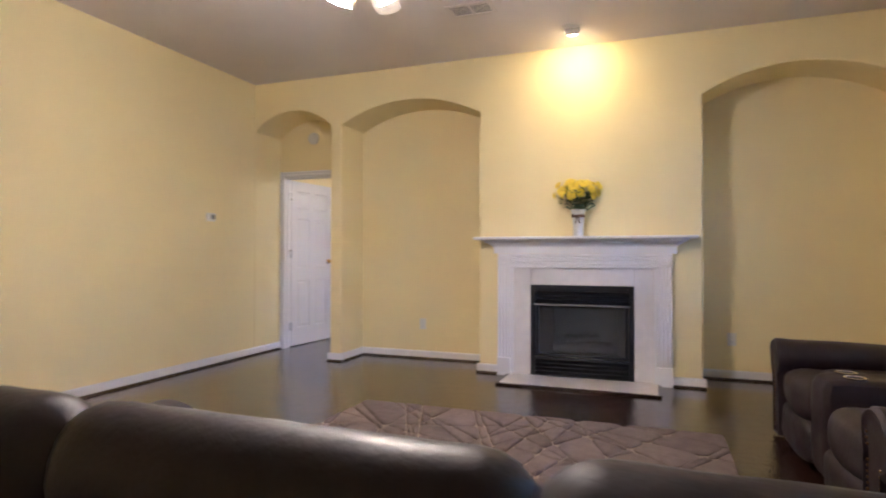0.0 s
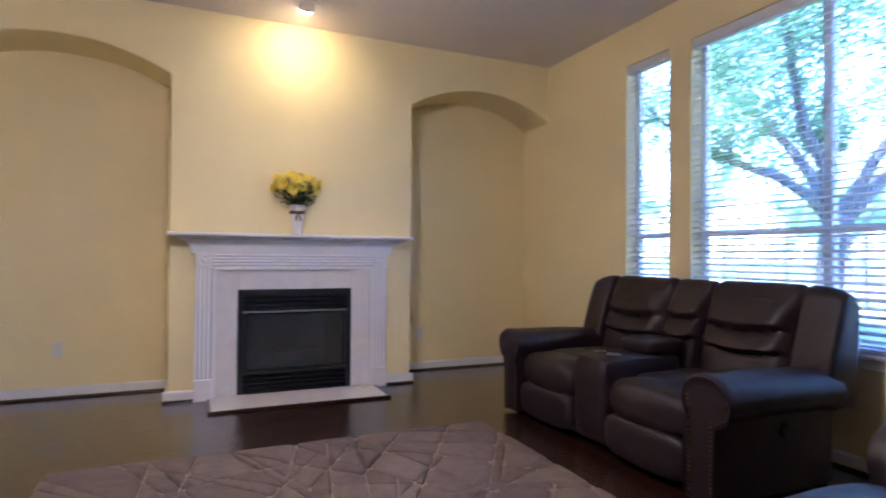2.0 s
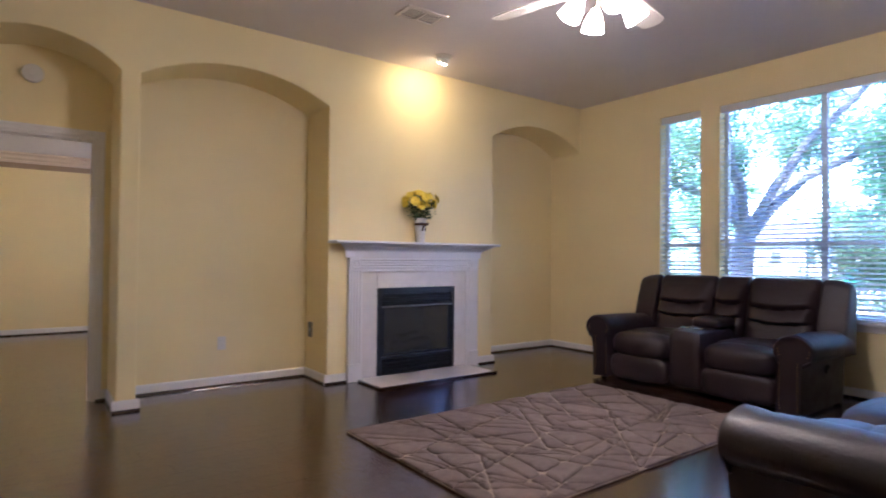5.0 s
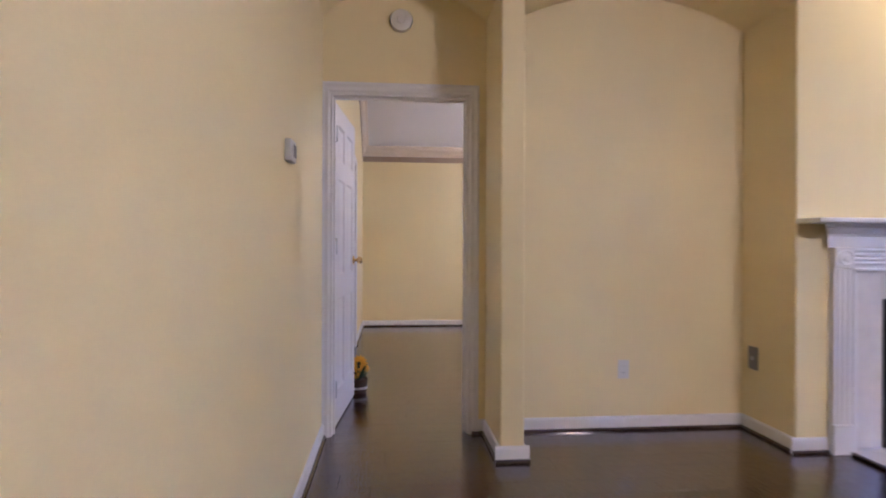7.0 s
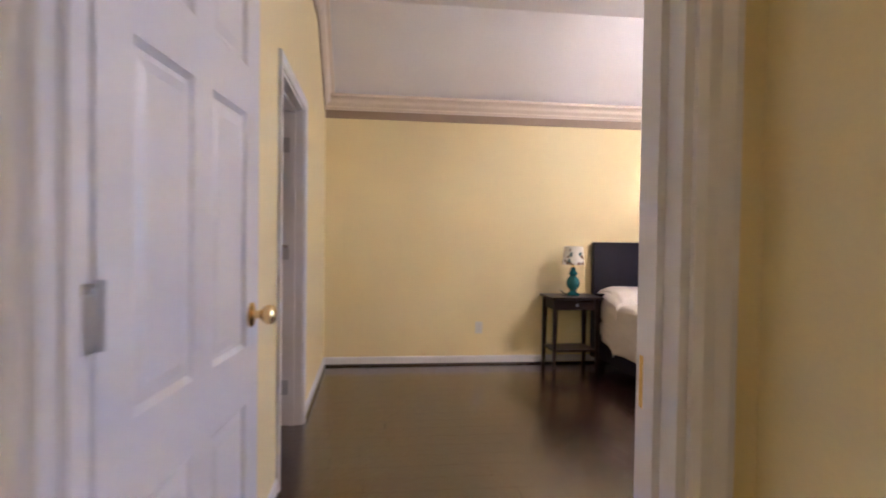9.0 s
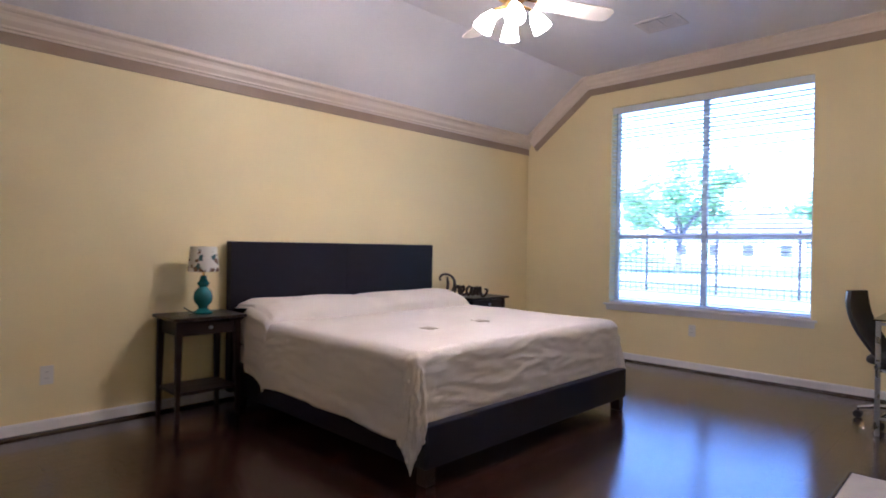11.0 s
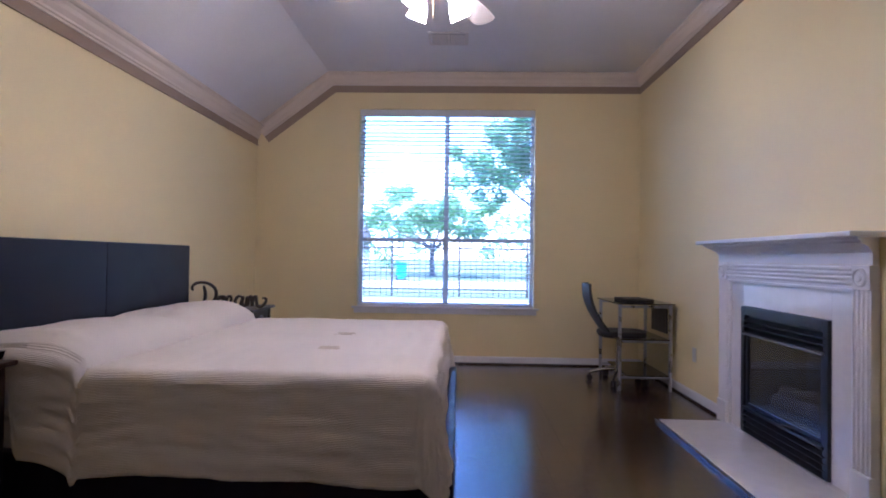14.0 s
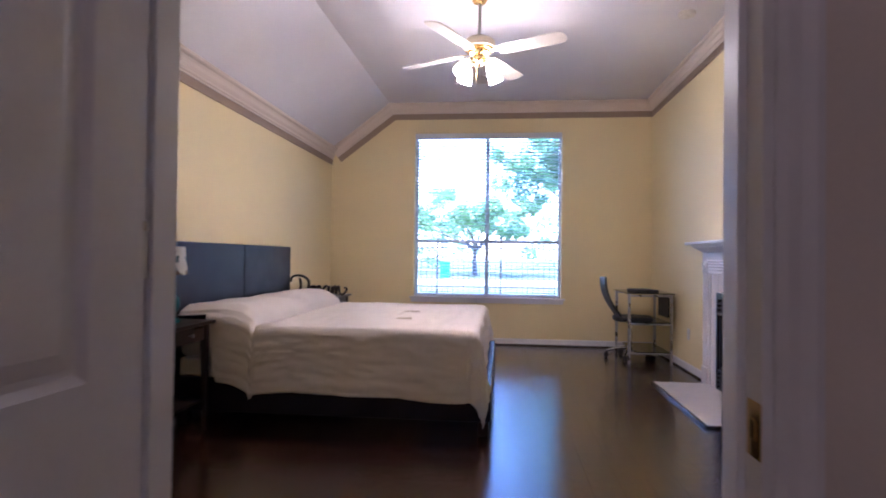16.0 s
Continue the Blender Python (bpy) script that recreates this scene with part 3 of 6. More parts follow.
# windows and blinds; local x runs along the wall, y from the room outwards
def window(name, m, width, z0, z1, depth, mullion, label, rail):
    t = thing(name, m, label, "window")
    t["kind"] = "structure"
    y0, y1 = depth - 0.075, depth - 0.02
    fr = 0.034
    part("window_frame", boxes(((0, y0, z0), (fr, y1, z1)), ((width - fr, y0, z0), (width, y1, z1)), ((fr, y0, z0), (width - fr, y1, z0 + fr)), ((fr, y0, z1 - fr), (width - fr, y1, z1)), bevel=0.004), M_FRAME, t)
    cols = [(fr, width - fr)]
    if mullion:
        part("mullion", boxes(((width / 2 - 0.026, y0 - 0.005, z0 + fr), (width / 2 + 0.026, y1 - 0.002, z1 - fr)), bevel=0.004), M_FRAME, t)
        cols = [(fr, width / 2 - 0.026), (width / 2 + 0.026, width - fr)]
    for a, b in cols:
        part("meeting_rail", boxes(((a, y0 + 0.004, rail - 0.022), (b, y1 - 0.004, rail + 0.022)), bevel=0.004), M_FRAME, t)
        for c, d in ((z0 + fr, rail - 0.022), (rail + 0.022, z1 - fr)):
            g = part("pane", boxes(((a, y1 - 0.024, c), (b, y1 - 0.020, d))), M_GLASS, t, smooth=False)
            g.visible_shadow = False
    part("window_sill", boxes(((-0.05, -0.045, z0 - 0.022), (width + 0.05, 0.0, z0 - 0.001)), ((0.002, 0.0, z0 - 0.0215), (width - 0.002, y0, z0 + 0.004)), bevel=0.004), M_TRIM, t)
    part("apron", boxes(((-0.03, -0.016, z0 - 0.075), (width + 0.03, -0.001, z0 - 0.0225)), bevel=0.005), M_TRIM, t)
    return t


def blind(m, width, z0, z1, yoff, label, wand, tilt):
    t = thing("window_blind", m, label, "blind", "white slat blinds")
    w = width - 0.012
    part("headrail", boxes(((0.006, yoff - 0.026, z1 - 0.075), (0.006 + w, yoff + 0.022, z1 - 0.004)), bevel=0.004), M_SLAT, t)
    part("bottom_rail", boxes(((0.006, yoff - 0.024, z0 + 0.008), (0.006 + w, yoff + 0.024, z0 + 0.026)), bevel=0.004), M_SLAT, t)
    me = None
    z = z0 + 0.062
    while z < z1 - 0.085:
        if me is None:
            bm = bmesh.new()
            up, lo = [], []
            for k in range(5):
                y = -0.024 + 0.012 * k
                h = 0.0025 * (1 - (y / 0.024) ** 2)
                up.append([bm.verts.new((x, y, h + 0.0013)) for x in (0.008, 0.004 + w)])
                lo.append([bm.verts.new((x, y, h - 0.0013)) for x in (0.008, 0.004 + w)])
            for k in range(4):
                bm.faces.new((up[k][0], up[k][1], up[k + 1][1], up[k + 1][0]))
                bm.faces.new((lo[k][1], lo[k][0], lo[k + 1][0], lo[k + 1][1]))
            bm.faces.new((up[0][1], up[0][0], lo[0][0], lo[0][1]))
            bm.faces.new((up[4][0], up[4][1], lo[4][1], lo[4][0]))
            ob = part("slat", bm, M_SLAT, t)
            me = ob.data
        else:
            ob = new("slat", me)
            ob.parent = t
        ob.matrix_basis = pose(0, yoff, z, random.uniform(-3.5, 3.5) + tilt, 0, 0)
        z += 0.0435
    n = max(2, round(width / 0.6) + 1)
    for k in range(n):
        x = 0.09 + (width - 0.18) * k / (n - 1)
        bm = bmesh.new()
        for y in (yoff - 0.026, yoff + 0.026):
            cyl(bm, (x, y, z0 + 0.02), (x, y, z1 - 0.07), 0.0011, seg=5)
        part("ladder_cord", bm, M_SLAT, t)
    if wand:
        bm = bmesh.new()
        cyl(bm, (wand, yoff - 0.034, z1 - 1.05), (wand, yoff - 0.034, z1 - 0.07), 0.004, seg=8)
        part("wand", bm, M_GREY, t, "slim grey tilt wand")
    return t


for i, (a, b) in enumerate(WIN_L):
    mm = pose(E_L, b, 0, 0, 0, -90)
    window("window_%d" % (i + 1), mm, b - a, WZ0, WZ1, 0.18, i == 1, "tall white-framed window with a low sill", 1.30)
    blind(mm, b - a, WZ0, WZ1, 0.032, "white slatted blind, slats open, inside a living room window", 0.08 if i == 2 else 0, 17)
mm = pose(E_B, WIN_B[1], 0, 0, 0, -90)
window("window_4", mm, WIN_B[1] - WIN_B[0], BZ0, BZ1, 0.2, True, "large white-framed bedroom window in two halves", 1.335)
blind(mm, WIN_B[1] - WIN_B[0], BZ0, BZ1, 0.029, "white slatted blind, slats open, inside the bedroom window", 0.07, -4)


# ------------------------------------------------------------------ outdoors
bm = bmesh.new()
box(bm, (-400, -400, -0.6), (400, 400, -0.25))
tagged(mesh_ob("ground", bm, M_GRASS), "mown lawn reaching to the far trees", "lawn", "", "structure")
tagged(mesh_ob("pavement", boxes(((15.2, -60, -0.27), (16.6, 60, -0.235)))  , M_ROAD), "pale concrete path in the lawn", "path", "", "structure")
tagged(mesh_ob("road", boxes(((24, -120, -0.27), (32, 120, -0.24))), M_ROAD), "pale concrete street beyond the fence", "road", "", "structure")


def leaf_cloud(bm, centres, count, size, rng):
    """Small bent leaf blades scattered about clump centres (x, y, z, radius)."""
    for _ in range(count):
        cx, cy, cz, r = centres[rng.randrange(len(centres))]
        d = Vector((rng.gauss(0, 1), rng.gauss(0, 1), rng.gauss(0, 0.8)))
        d = d.normalized() * r * rng.random() ** 0.45
        p = Vector((cx, cy, cz)) + d
        a = Vector((rng.uniform(-1, 1), rng.uniform(-1, 1), rng.uniform(-0.6, 0.4))).normalized()
        b = a.cross(Vector((rng.uniform(-1, 1), rng.uniform(-1, 1), 1))).normalized()
        s = size * rng.uniform(0.6, 1.4)
        v = [bm.verts.new(p), bm.verts.new(p + a * s * 0.5 + b * s * 0.28), bm.verts.new(p + a * s), bm.verts.new(p + a * s * 0.5 - b * s * 0.28)]
        bm.faces.new(v)


def tree(m, height, spread, leaves, seed, label, size=0.16, low=0.45, leaf=None):
    rng = random.Random(seed)
    t = thing("tree", m, label, "tree")
    bm = bmesh.new()
    h = height * 0.34
    tube(bm, [(0, 0, -0.3), (0.02, 0.0, 0.2), (0.06, 0.05, h * 0.5), (0.10, 0.0, h)], [0.30, 0.21, 0.18, 0.16], 14)
    part("trunk", bm, M_BARK, t)
    clumps = []
    for k in range(7):
        a = k * math.tau / 7 + rng.uniform(-0.3, 0.3)
        reach = spread * rng.uniform(0.6, 1.0)
        rise = height * rng.uniform(0.25, 0.6)
        pts = [Vector((0.10, 0, h * rng.uniform(0.75, 1.0)))]
        for j in range(1, 7):
            f = j / 6
            pts.append(Vector((0.1 + math.cos(a) * reach * f + rng.uniform(-0.12, 0.12), math.sin(a) * reach * f + rng.uniform(-0.12, 0.12), h * 0.85 + rise * f ** 0.8 + rng.uniform(-0.08, 0.08))))
        bm = bmesh.new()
        tube(bm, pts, [0.10 * (1 - 0.8 * j / 6) for j in range(7)], 8)
        for j in (3, 4, 5):
            e = pts[j] + Vector((rng.uniform(-0.9, 0.9), rng.uniform(-0.9, 0.9), rng.uniform(0.1, 0.8)))
            tube(bm, [pts[j], (pts[j] + e) / 2 + Vector((0, 0, 0.08)), e], [0.032, 0.02, 0.008], 6)
            clumps.append((*e, rng.uniform(0.45, 0.9)))
        clumps += [(*pts[j], rng.uniform(0.4, 0.8)) for j in (4, 5, 6)]
        part("limb", bm, M_BARK, t)
    for _ in range(12):
        a, r = rng.uniform(0, math.tau), spread * rng.uniform(0.2, 0.95)
        clumps.append((math.cos(a) * r, math.sin(a) * r, height * rng.uniform(low, 1.0), rng.uniform(0.5, 1.0)))
    bm = bmesh.new()
    leaf_cloud(bm, clumps, leaves, size, rng)
    tagged(part("crown", bm, leaf or M_LEAF, t, smooth=False), "", "", "", "")
    return t


tree(pose(8.4, 0.38, -0.25), 6.4, 3.4, 46000, 3, "leafy shade tree on the lawn outside the living room", 0.085)
tree(pose(14.0, -6.5, -0.25), 8.5, 4.4, 30000, 5, "broad leafy tree with a forked trunk on the lawn", 0.12)
# trees across the road wear the leaf colour with haze mixed in
tree(pose(34, 15.5, -0.25), 7, 4.0, 8000, 9, "distant leafy street tree across the road", 0.30, leaf=M_HAZED_LEAF)
tree(pose(34, -2.5, -0.25), 12.5, 6.5, 18000, 10, "distant leafy street tree across the road", 0.30, leaf=M_HAZED_LEAF)
tree(pose(37, 30, -0.25), 11, 5.5, 8000, 12, "distant leafy street tree across the road", 0.30, leaf=M_HAZED_LEAF)
tree(pose(40, 5, -0.25), 6.5, 5.5, 12000, 21, "distant leafy street tree across the road", 0.30, leaf=M_HAZED_LEAF)
tree(pose(42, -10, -0.25), 11, 6, 6000, 22, "distant leafy street tree across the road", 0.30, leaf=M_HAZED_LEAF)
tree(pose(38, -22, -0.25), 11, 5.5, 8000, 14, "distant leafy street tree across the road", 0.30, leaf=M_HAZED_LEAF)

rng = random.Random(4)
bm = bmesh.new()
leaf_cloud(bm, [(8.6 + rng.uniform(-0.6, 0.6), -1.2 + 0.35 * k, rng.uniform(0.1, 1.5) * (1.2 if k > 3 else 1.0), rng.uniform(0.4, 0.75)) for k in range(-14, 1) for _ in range(4)], 60000, 0.06, rng)
tagged(mesh_ob("hedge", bm, M_HEDGE), "dense dark green shrubs under the living room windows", "hedge", "", "stuff")
bm = bmesh.new()
leaf_cloud(bm, [(11.5 + rng.uniform(-1.0, 1.0), rng.uniform(-7.0, -0.6), rng.uniform(0.2, 3.4), rng.uniform(0.4, 0.9)) for _ in range(60)], 60000, 0.085, rng)
tagged(mesh_ob("shrubbery", bm, M_LEAF), "tall loose green shrubs behind the hedge", "shrubs", "", "stuff")
# woods share the far leaf colour, paled for haze
bm = bmesh.new()
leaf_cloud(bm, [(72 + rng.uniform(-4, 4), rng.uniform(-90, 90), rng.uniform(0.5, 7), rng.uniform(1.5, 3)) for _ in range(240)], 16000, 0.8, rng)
tagged(mesh_ob("far_woods", bm, M_HAZED_LEAF), "hazy line of trees far off", "woods", "", "stuff")

# iron fence, panel by panel
t = thing("iron_fence", pose(18.0, -9, -0.25), "black iron picket fence on the lawn", "fence")
for z in (0.25, 1.72, 1.98):
    part("rail", boxes(((-0.015, 0, z), (0.015, 27, z + 0.04))), M_IRON, t, smooth=False)
me = None
for k in range(136):
    post = k % 12 == 0
    r = 0.035 if post else 0.009
    if post or me is None:
        ob = part("post" if post else "picket", boxes(((-r, -r, 0), (r, r, 2.12 if post else 2.06))), M_IRON, t, smooth=False)
        if not post:
            me = ob.data
    else:
        ob = new("picket", me)
        ob.parent = t
    ob.matrix_basis = pose(0, 0.2 * k, 0)

t = thing("wheeled_bin", pose(33.2, 6.6, -0.25), "teal plastic wheeled bin near the street", "bin")
part("body", prism(bmesh.new(), [(-0.25, 0.06), (0.25, 0.06), (0.32, 1.0), (-0.32, 1.0)], -0.3, 0.3, "y"), M_BIN, t)
part("lid", boxes(((-0.34, -0.33, 1.0), (0.36, 0.33, 1.08)), bevel=0.03), M_BIN, t)
for y in (-0.28, 0.28):
    part("wheel", cyl(bmesh.new(), (-0.25, y - 0.04, 0.1), (-0.25, y + 0.04, 0.1), 0.1), M_PLASTIC, t)


def house(m, w, d, h, label):
    t = thing("house", m, label, "house")
    part("wall", boxes(((0, -w / 2, 0), (d, w / 2, h))), M_SIDING, t, smooth=False)
    part("roof", prism(bmesh.new(), [(-0.5, h), (d + 0.5, h), (d / 2, h + 2.6)], -w / 2 - 0.4, w / 2 + 0.4, "y"), M_ROOF, t, smooth=False)
    for k in range(4):
        y = -w / 2 + w * (k + 0.5) / 4
        win = part("window", boxes(((-0.03, y - 0.6, 0.9), (-0.002, y + 0.6, 2.3)), bevel=0.01), M_FRAME, t)
        part("pane", boxes(((-0.045, y - 0.52, 0.98), (-0.032, y + 0.52, 2.22))), M_DARKW, win)
    return t


house(pose(64, 22, -0.25), 14, 9, 3.2, "pale single-storey house across the street")
house(pose(66, -16, -0.25), 15, 9, 3.2, "pale single-storey house across the street")


# ------------------------------------------------------------------ floors, plank by plank
def plank_floor(name, x0, x1, y0, y1, label, seed):
    rng = random.Random(seed)
    t = thing(name, pose(0, 0, 0), label, "floor")
    t["kind"] = "structure"
    part("underlay", boxes(((x0, y0, -0.1), (x1, y1, -0.004))), M_UNDER, t, smooth=False)
    wide, long_ = 0.152, 1.36
    shared = {}
    rows = int(math.ceil((y1 - y0) / wide))
    for r in range(rows):
        ya = y0 + r * wide
        yb = min(y1, ya + wide)
        x = x0 - rng.uniform(0, long_)
        while x < x1:
            a, b = max(x, x0), min(x + long_, x1)
            x += long_
            if b - a < 0.03:
                continue
            key = (round(b - a, 2), round(yb - ya, 3))
            if key not in shared:
                lx, ly, g = (b - a) / 2 - 0.0003, (yb - ya) / 2 - 0.0002, 0.0004
                bm = bmesh.new()
                lo = [bm.verts.new((sx * lx, sy * ly, -0.004)) for sx, sy in ((-1, -1), (1, -1), (1, 1), (-1, 1))]
                md = [bm.verts.new((sx * lx, sy * ly, -0.0006)) for sx, sy in ((-1, -1), (1, -1), (1, 1), (-1, 1))]
                hi = [bm.verts.new((sx * (lx - g), sy * (ly - g), 0.0)) for sx, sy in ((-1, -1), (1, -1), (1, 1), (-1, 1))]
                for k in range(4):
                    bm.faces.new((lo[k], lo[(k + 1) % 4], md[(k + 1) % 4], md[k]))
                    bm.faces.new((md[k], md[(k + 1) % 4], hi[(k + 1) % 4], hi[k]))
                bm.faces.new(hi)
                ob = part("plank", bm, M_PLANK, t, smooth=False)
                shared[key] = ob.data
            else:
                ob = new("plank", shared[key])
                ob.parent = t
            ob.matrix_basis = pose((a + b) / 2, (ya + yb) / 2, rng.uniform(-0.0001, 0.0001), rng.uniform(-0.012, 0.012), 0, 0)
    return t


plank_floor("floor", W - 0.05, E_L + 0.05, SOUTH - 0.05, BACK + 0.06, "dark brown hand-scraped plank floor of the living room", 1)
plank_floor("floor_bedroom", W - 0.14, E_B + 0.05, BACK + 0.06, N_B + 0.05, "dark brown hand-scraped plank floor of the bedroom", 2)


# ------------------------------------------------------------------ lamps and fittings on the ceilings
def ceiling_fan(m, drop, turn, lamp_turn, label):
    """Origin at the ceiling; everything hangs below it."""
    t = thing("ceiling_fan", m, label, "ceiling fan", "white ceiling fans with lit lamps")
    part("canopy", lathe(bmesh.new(), [(0.0, 0.0), (0.068, 0.0), (0.066, -0.02), (0.045, -0.05), (0.02, -0.06), (0.0, -0.06)], 24), M_BRASS, t)
    part("downrod", cyl(bmesh.new(), (0, 0, -drop + 0.11), (0, 0, -0.055), 0.011), M_WHITEP, t)
    part("motor_housing", lathe(bmesh.new(), [(0.0, -drop + 0.125), (0.05, -drop + 0.122), (0.095, -drop + 0.112), (0.122, -drop + 0.088), (0.126, -drop + 0.04), (0.118, -drop + 0.034), (0.0, -drop + 0.034)], 32), M_CHAMPAGNE, t, "champagne metal motor housing")
    part("brass_collar", lathe(bmesh.new(), [(0.0, -drop + 0.0335), (0.112, -drop + 0.0335), (0.108, -drop + 0.018), (0.086, -drop + 0.012), (0.09, -drop + 0.002), (0.066, -drop - 0.015), (0.0, -drop - 0.015)], 32), M_BRASS, t, "polished brass collar")
    part("switch_housing", lathe(bmesh.new(), [(0.0, -drop - 0.015), (0.045, -drop - 0.02), (0.05, -drop - 0.05), (0.035, -drop - 0.085), (0.02, -drop - 0.10), (0.0, -drop - 0.105)], 22), M_BRASS, t)
    for k in range(4):
        a = radians(turn + 90 * k)
        r = Matrix.Rotation(a, 4, "Z") @ Matrix.Translation((0, 0, -drop)) @ Matrix.Rotation(radians(-11), 4, "X")
        out = [(0.17, -0.052), (0.30, -0.064), (0.57, -0.073), (0.665, -0.068), (0.693, -0.045), (0.70, 0.0), (0.693, 0.045), (0.665, 0.068), (0.57, 0.073), (0.30, 0.064), (0.17, 0.052)]
        bm = prism(bmesh.new(), out, -0.003, 0.003, "z")
        bmesh.ops.transform(bm, matrix=r, verts=bm.verts)
        blade = part("blade", bm, M_BLADE, t, "cream painted blade", smooth=False)
        bm = boxes(((0.09, -0.012, 0.004), (0.2, 0.012, 0.010)), ((0.18, -0.045, 0.004), (0.235, 0.045, 0.009)), bevel=0.002)
        bmesh.ops.transform(bm, matrix=r, verts=bm.verts)
        part("blade_bracket", bm, M_BRASS, blade, "brass blade bracket")
    for k in range(4):
        a = radians(lamp_turn + 90 * k)
        r = Matrix.Rotation(a, 4, "Z") @ Matrix.Translation((0, 0, -drop))
        bm = tube(bmesh.new(), [r @ Vector(p) for p in ((0.03, 0, -0.06), (0.07, 0, -0.055), (0.105, 0, -0.065), (0.12, 0, -0.085))], 0.009, 8)
        part("lamp_arm", bm, M_BRASS, t)
        q = r @ Matrix.Translation((0.12, 0, -0.085)) @ Matrix.Rotation(radians(-32), 4, "Y")
        bm = lathe(bmesh.new(), [(0.018, 0.004), (0.022, -0.01), (0.036, -0.03), (0.047, -0.06), (0.053, -0.095), (0.060, -0.118), (0.057, -0.120), (0.049, -0.095), (0.040, -0.055), (0.0, -0.035)], 20, q)
        part("lamp_shade", bm, M_SHADE, t, "glowing frosted glass shade")
    for k, (dx, ln) in enumerate(((0.025, 0.10), (-0.025, 0.14))):
        part("pull_chain", cyl(bmesh.new(), (dx, 0.02, -drop - 0.10 - ln), (dx, 0.02, -drop - 0.08), 0.0012, seg=6), M_BRASS, t)
    return t


ceiling_fan(pose(0.25, -2.82, CEIL), 0.43, 12, 57, "white and brass living room ceiling fan with four lit lamps")
ceiling_fan(pose(0.83, 3.15, CEIL_B), 0.44, -26, 43, "white and brass bedroom ceiling fan with four lit lamps")

t = thing("accent_light", pose(0.96, -0.45, CEIL), "white eyeball ceiling lamp lighting the chimney wall", "ceiling light")
part("trim_ring", lathe(bmesh.new(), [(0.0, -0.0005), (0.092, -0.0005), (0.094, -0.006), (0.082, -0.011), (0.066, -0.010), (0.0, -0.009)], 28), M_WHITEP, t)
part("eyeball", lathe(bmesh.new(), [(0.062, 0.0), (0.060, -0.03), (0.048, -0.048), (0.0, -0.050)], 24, pose(0, 0.0, -0.009, 28, 0, 0)), M_WHITEP, t)
part("lens", lathe(bmesh.new(), [(0.0, -0.0515), (0.040, -0.0515), (0.036, -0.056), (0.0, -0.058)], 20, pose(0, 0.0, -0.009, 28, 0, 0)), M_LENS, t, "lit lamp lens")


# added light, never in view, that brightens the bathroom door and jamb
t = thing("bathroom_fill_light", pose(-4.3, 2.9, 2.6), "unseen round white ceiling light added to brighten the bathroom doorway", "ceiling light")
part("base", lathe(bmesh.new(), [(0.0, -0.0005), (0.15, -0.0005), (0.152, -0.02), (0.14, -0.024), (0.0, -0.024)], 28), M_WHITEP, t)
part("diffuser", lathe(bmesh.new(), [(0.0, -0.095), (0.06, -0.09), (0.11, -0.07), (0.135, -0.04), (0.137, -0.0245), (0.0, -0.0245)], 28), M_DIFFUSER, t, "glowing frosted diffuser of the added light")


def air_vent(m, w, d, label):
    t = thing("ceiling_vent", m, label, "vent")
    part("frame", boxes(((-w / 2, -d / 2, -0.012), (-w / 2 + 0.03, d / 2, -0.0005)), ((w / 2 - 0.03, -d / 2, -0.012), (w / 2, d / 2, -0.0005)),
                        ((-w / 2 + 0.03, -d / 2, -0.012), (w / 2 - 0.03, -d / 2 + 0.03, -0.0005)), ((-w / 2 + 0.03, d / 2 - 0.03, -0.012), (w / 2 - 0.03, d / 2, -0.0005)),
                        ((-0.012, -d / 2 + 0.03, -0.012), (0.012, d / 2 - 0.03, -0.0005)), bevel=0.003), M_VENT, t)
    # black sheet painted in for the shade of the duct behind the slats
    part("backing", boxes(((-w / 2 + 0.03, -d / 2 + 0.03, -0.0015), (w / 2 - 0.03, d / 2 - 0.03, -0.0005))), M_PLASTIC, t)
    n = int((d - 0.07) / 0.022)
    for s in (-1, 1):
        for k in range(n):
            y = -d / 2 + 0.045 + k * 0.022
            ob = part("slat", boxes(((-w / 4 + 0.022, -0.006, -0.001), (w / 4 - 0.022, 0.006, 0.001))), M_VENT, t, smooth=False)
            ob.matrix_basis = pose(s * (w / 4 - 0.007), y, -0.008, 8, 0, 0)
    return t


air_vent(pose(0.28, -1.08, CEIL, 0, 0, 0), 0.36, 0.22, "painted metal air vent in the living room ceiling")
air_vent(pose(2.86, 3.13, CEIL_B, 0, 0, 90), 0.36, 0.30, "painted metal air vent in the bedroom ceiling")


def smoke_alarm(m, label):
    t = thing("smoke_alarm", m, label, "smoke alarm")
    part("body", lathe(bmesh.new(), [(0.0, 0.0005), (0.068, 0.0005), (0.07, 0.012), (0.064, 0.028), (0.045, 0.036), (0.0, 0.037)], 26), M_WHITEP, t)
    part("grille", lathe(bmesh.new(), [(0.0, 0.0372), (0.026, 0.0372), (0.024, 0.042), (0.0, 0.043)], 20), M_WHITEP, t)
    return t


smoke_alarm(pose(-2.13, BACK, 2.475, 90, 0, 0), "round white alarm on the wall above the doorway")
smoke_alarm(pose(1.24, 1.48, CEIL_B, 180, 0, 0), "round white smoke alarm on the bedroom ceiling")

t = thing("thermostat", pose(W, -0.69, 1.495, 90, 0, 90), "small white wall thermostat with a grey display", "thermostat")
part("body", boxes(((-0.055, -0.042, 0.001), (0.055, 0.042, 0.028)), bevel=0.006), M_WHITEP, t)
part("display", boxes(((-0.01, -0.022, 0.0285), (0.045, 0.026, 0.030)), bevel=0.0006), M_GREY, t, "grey display")
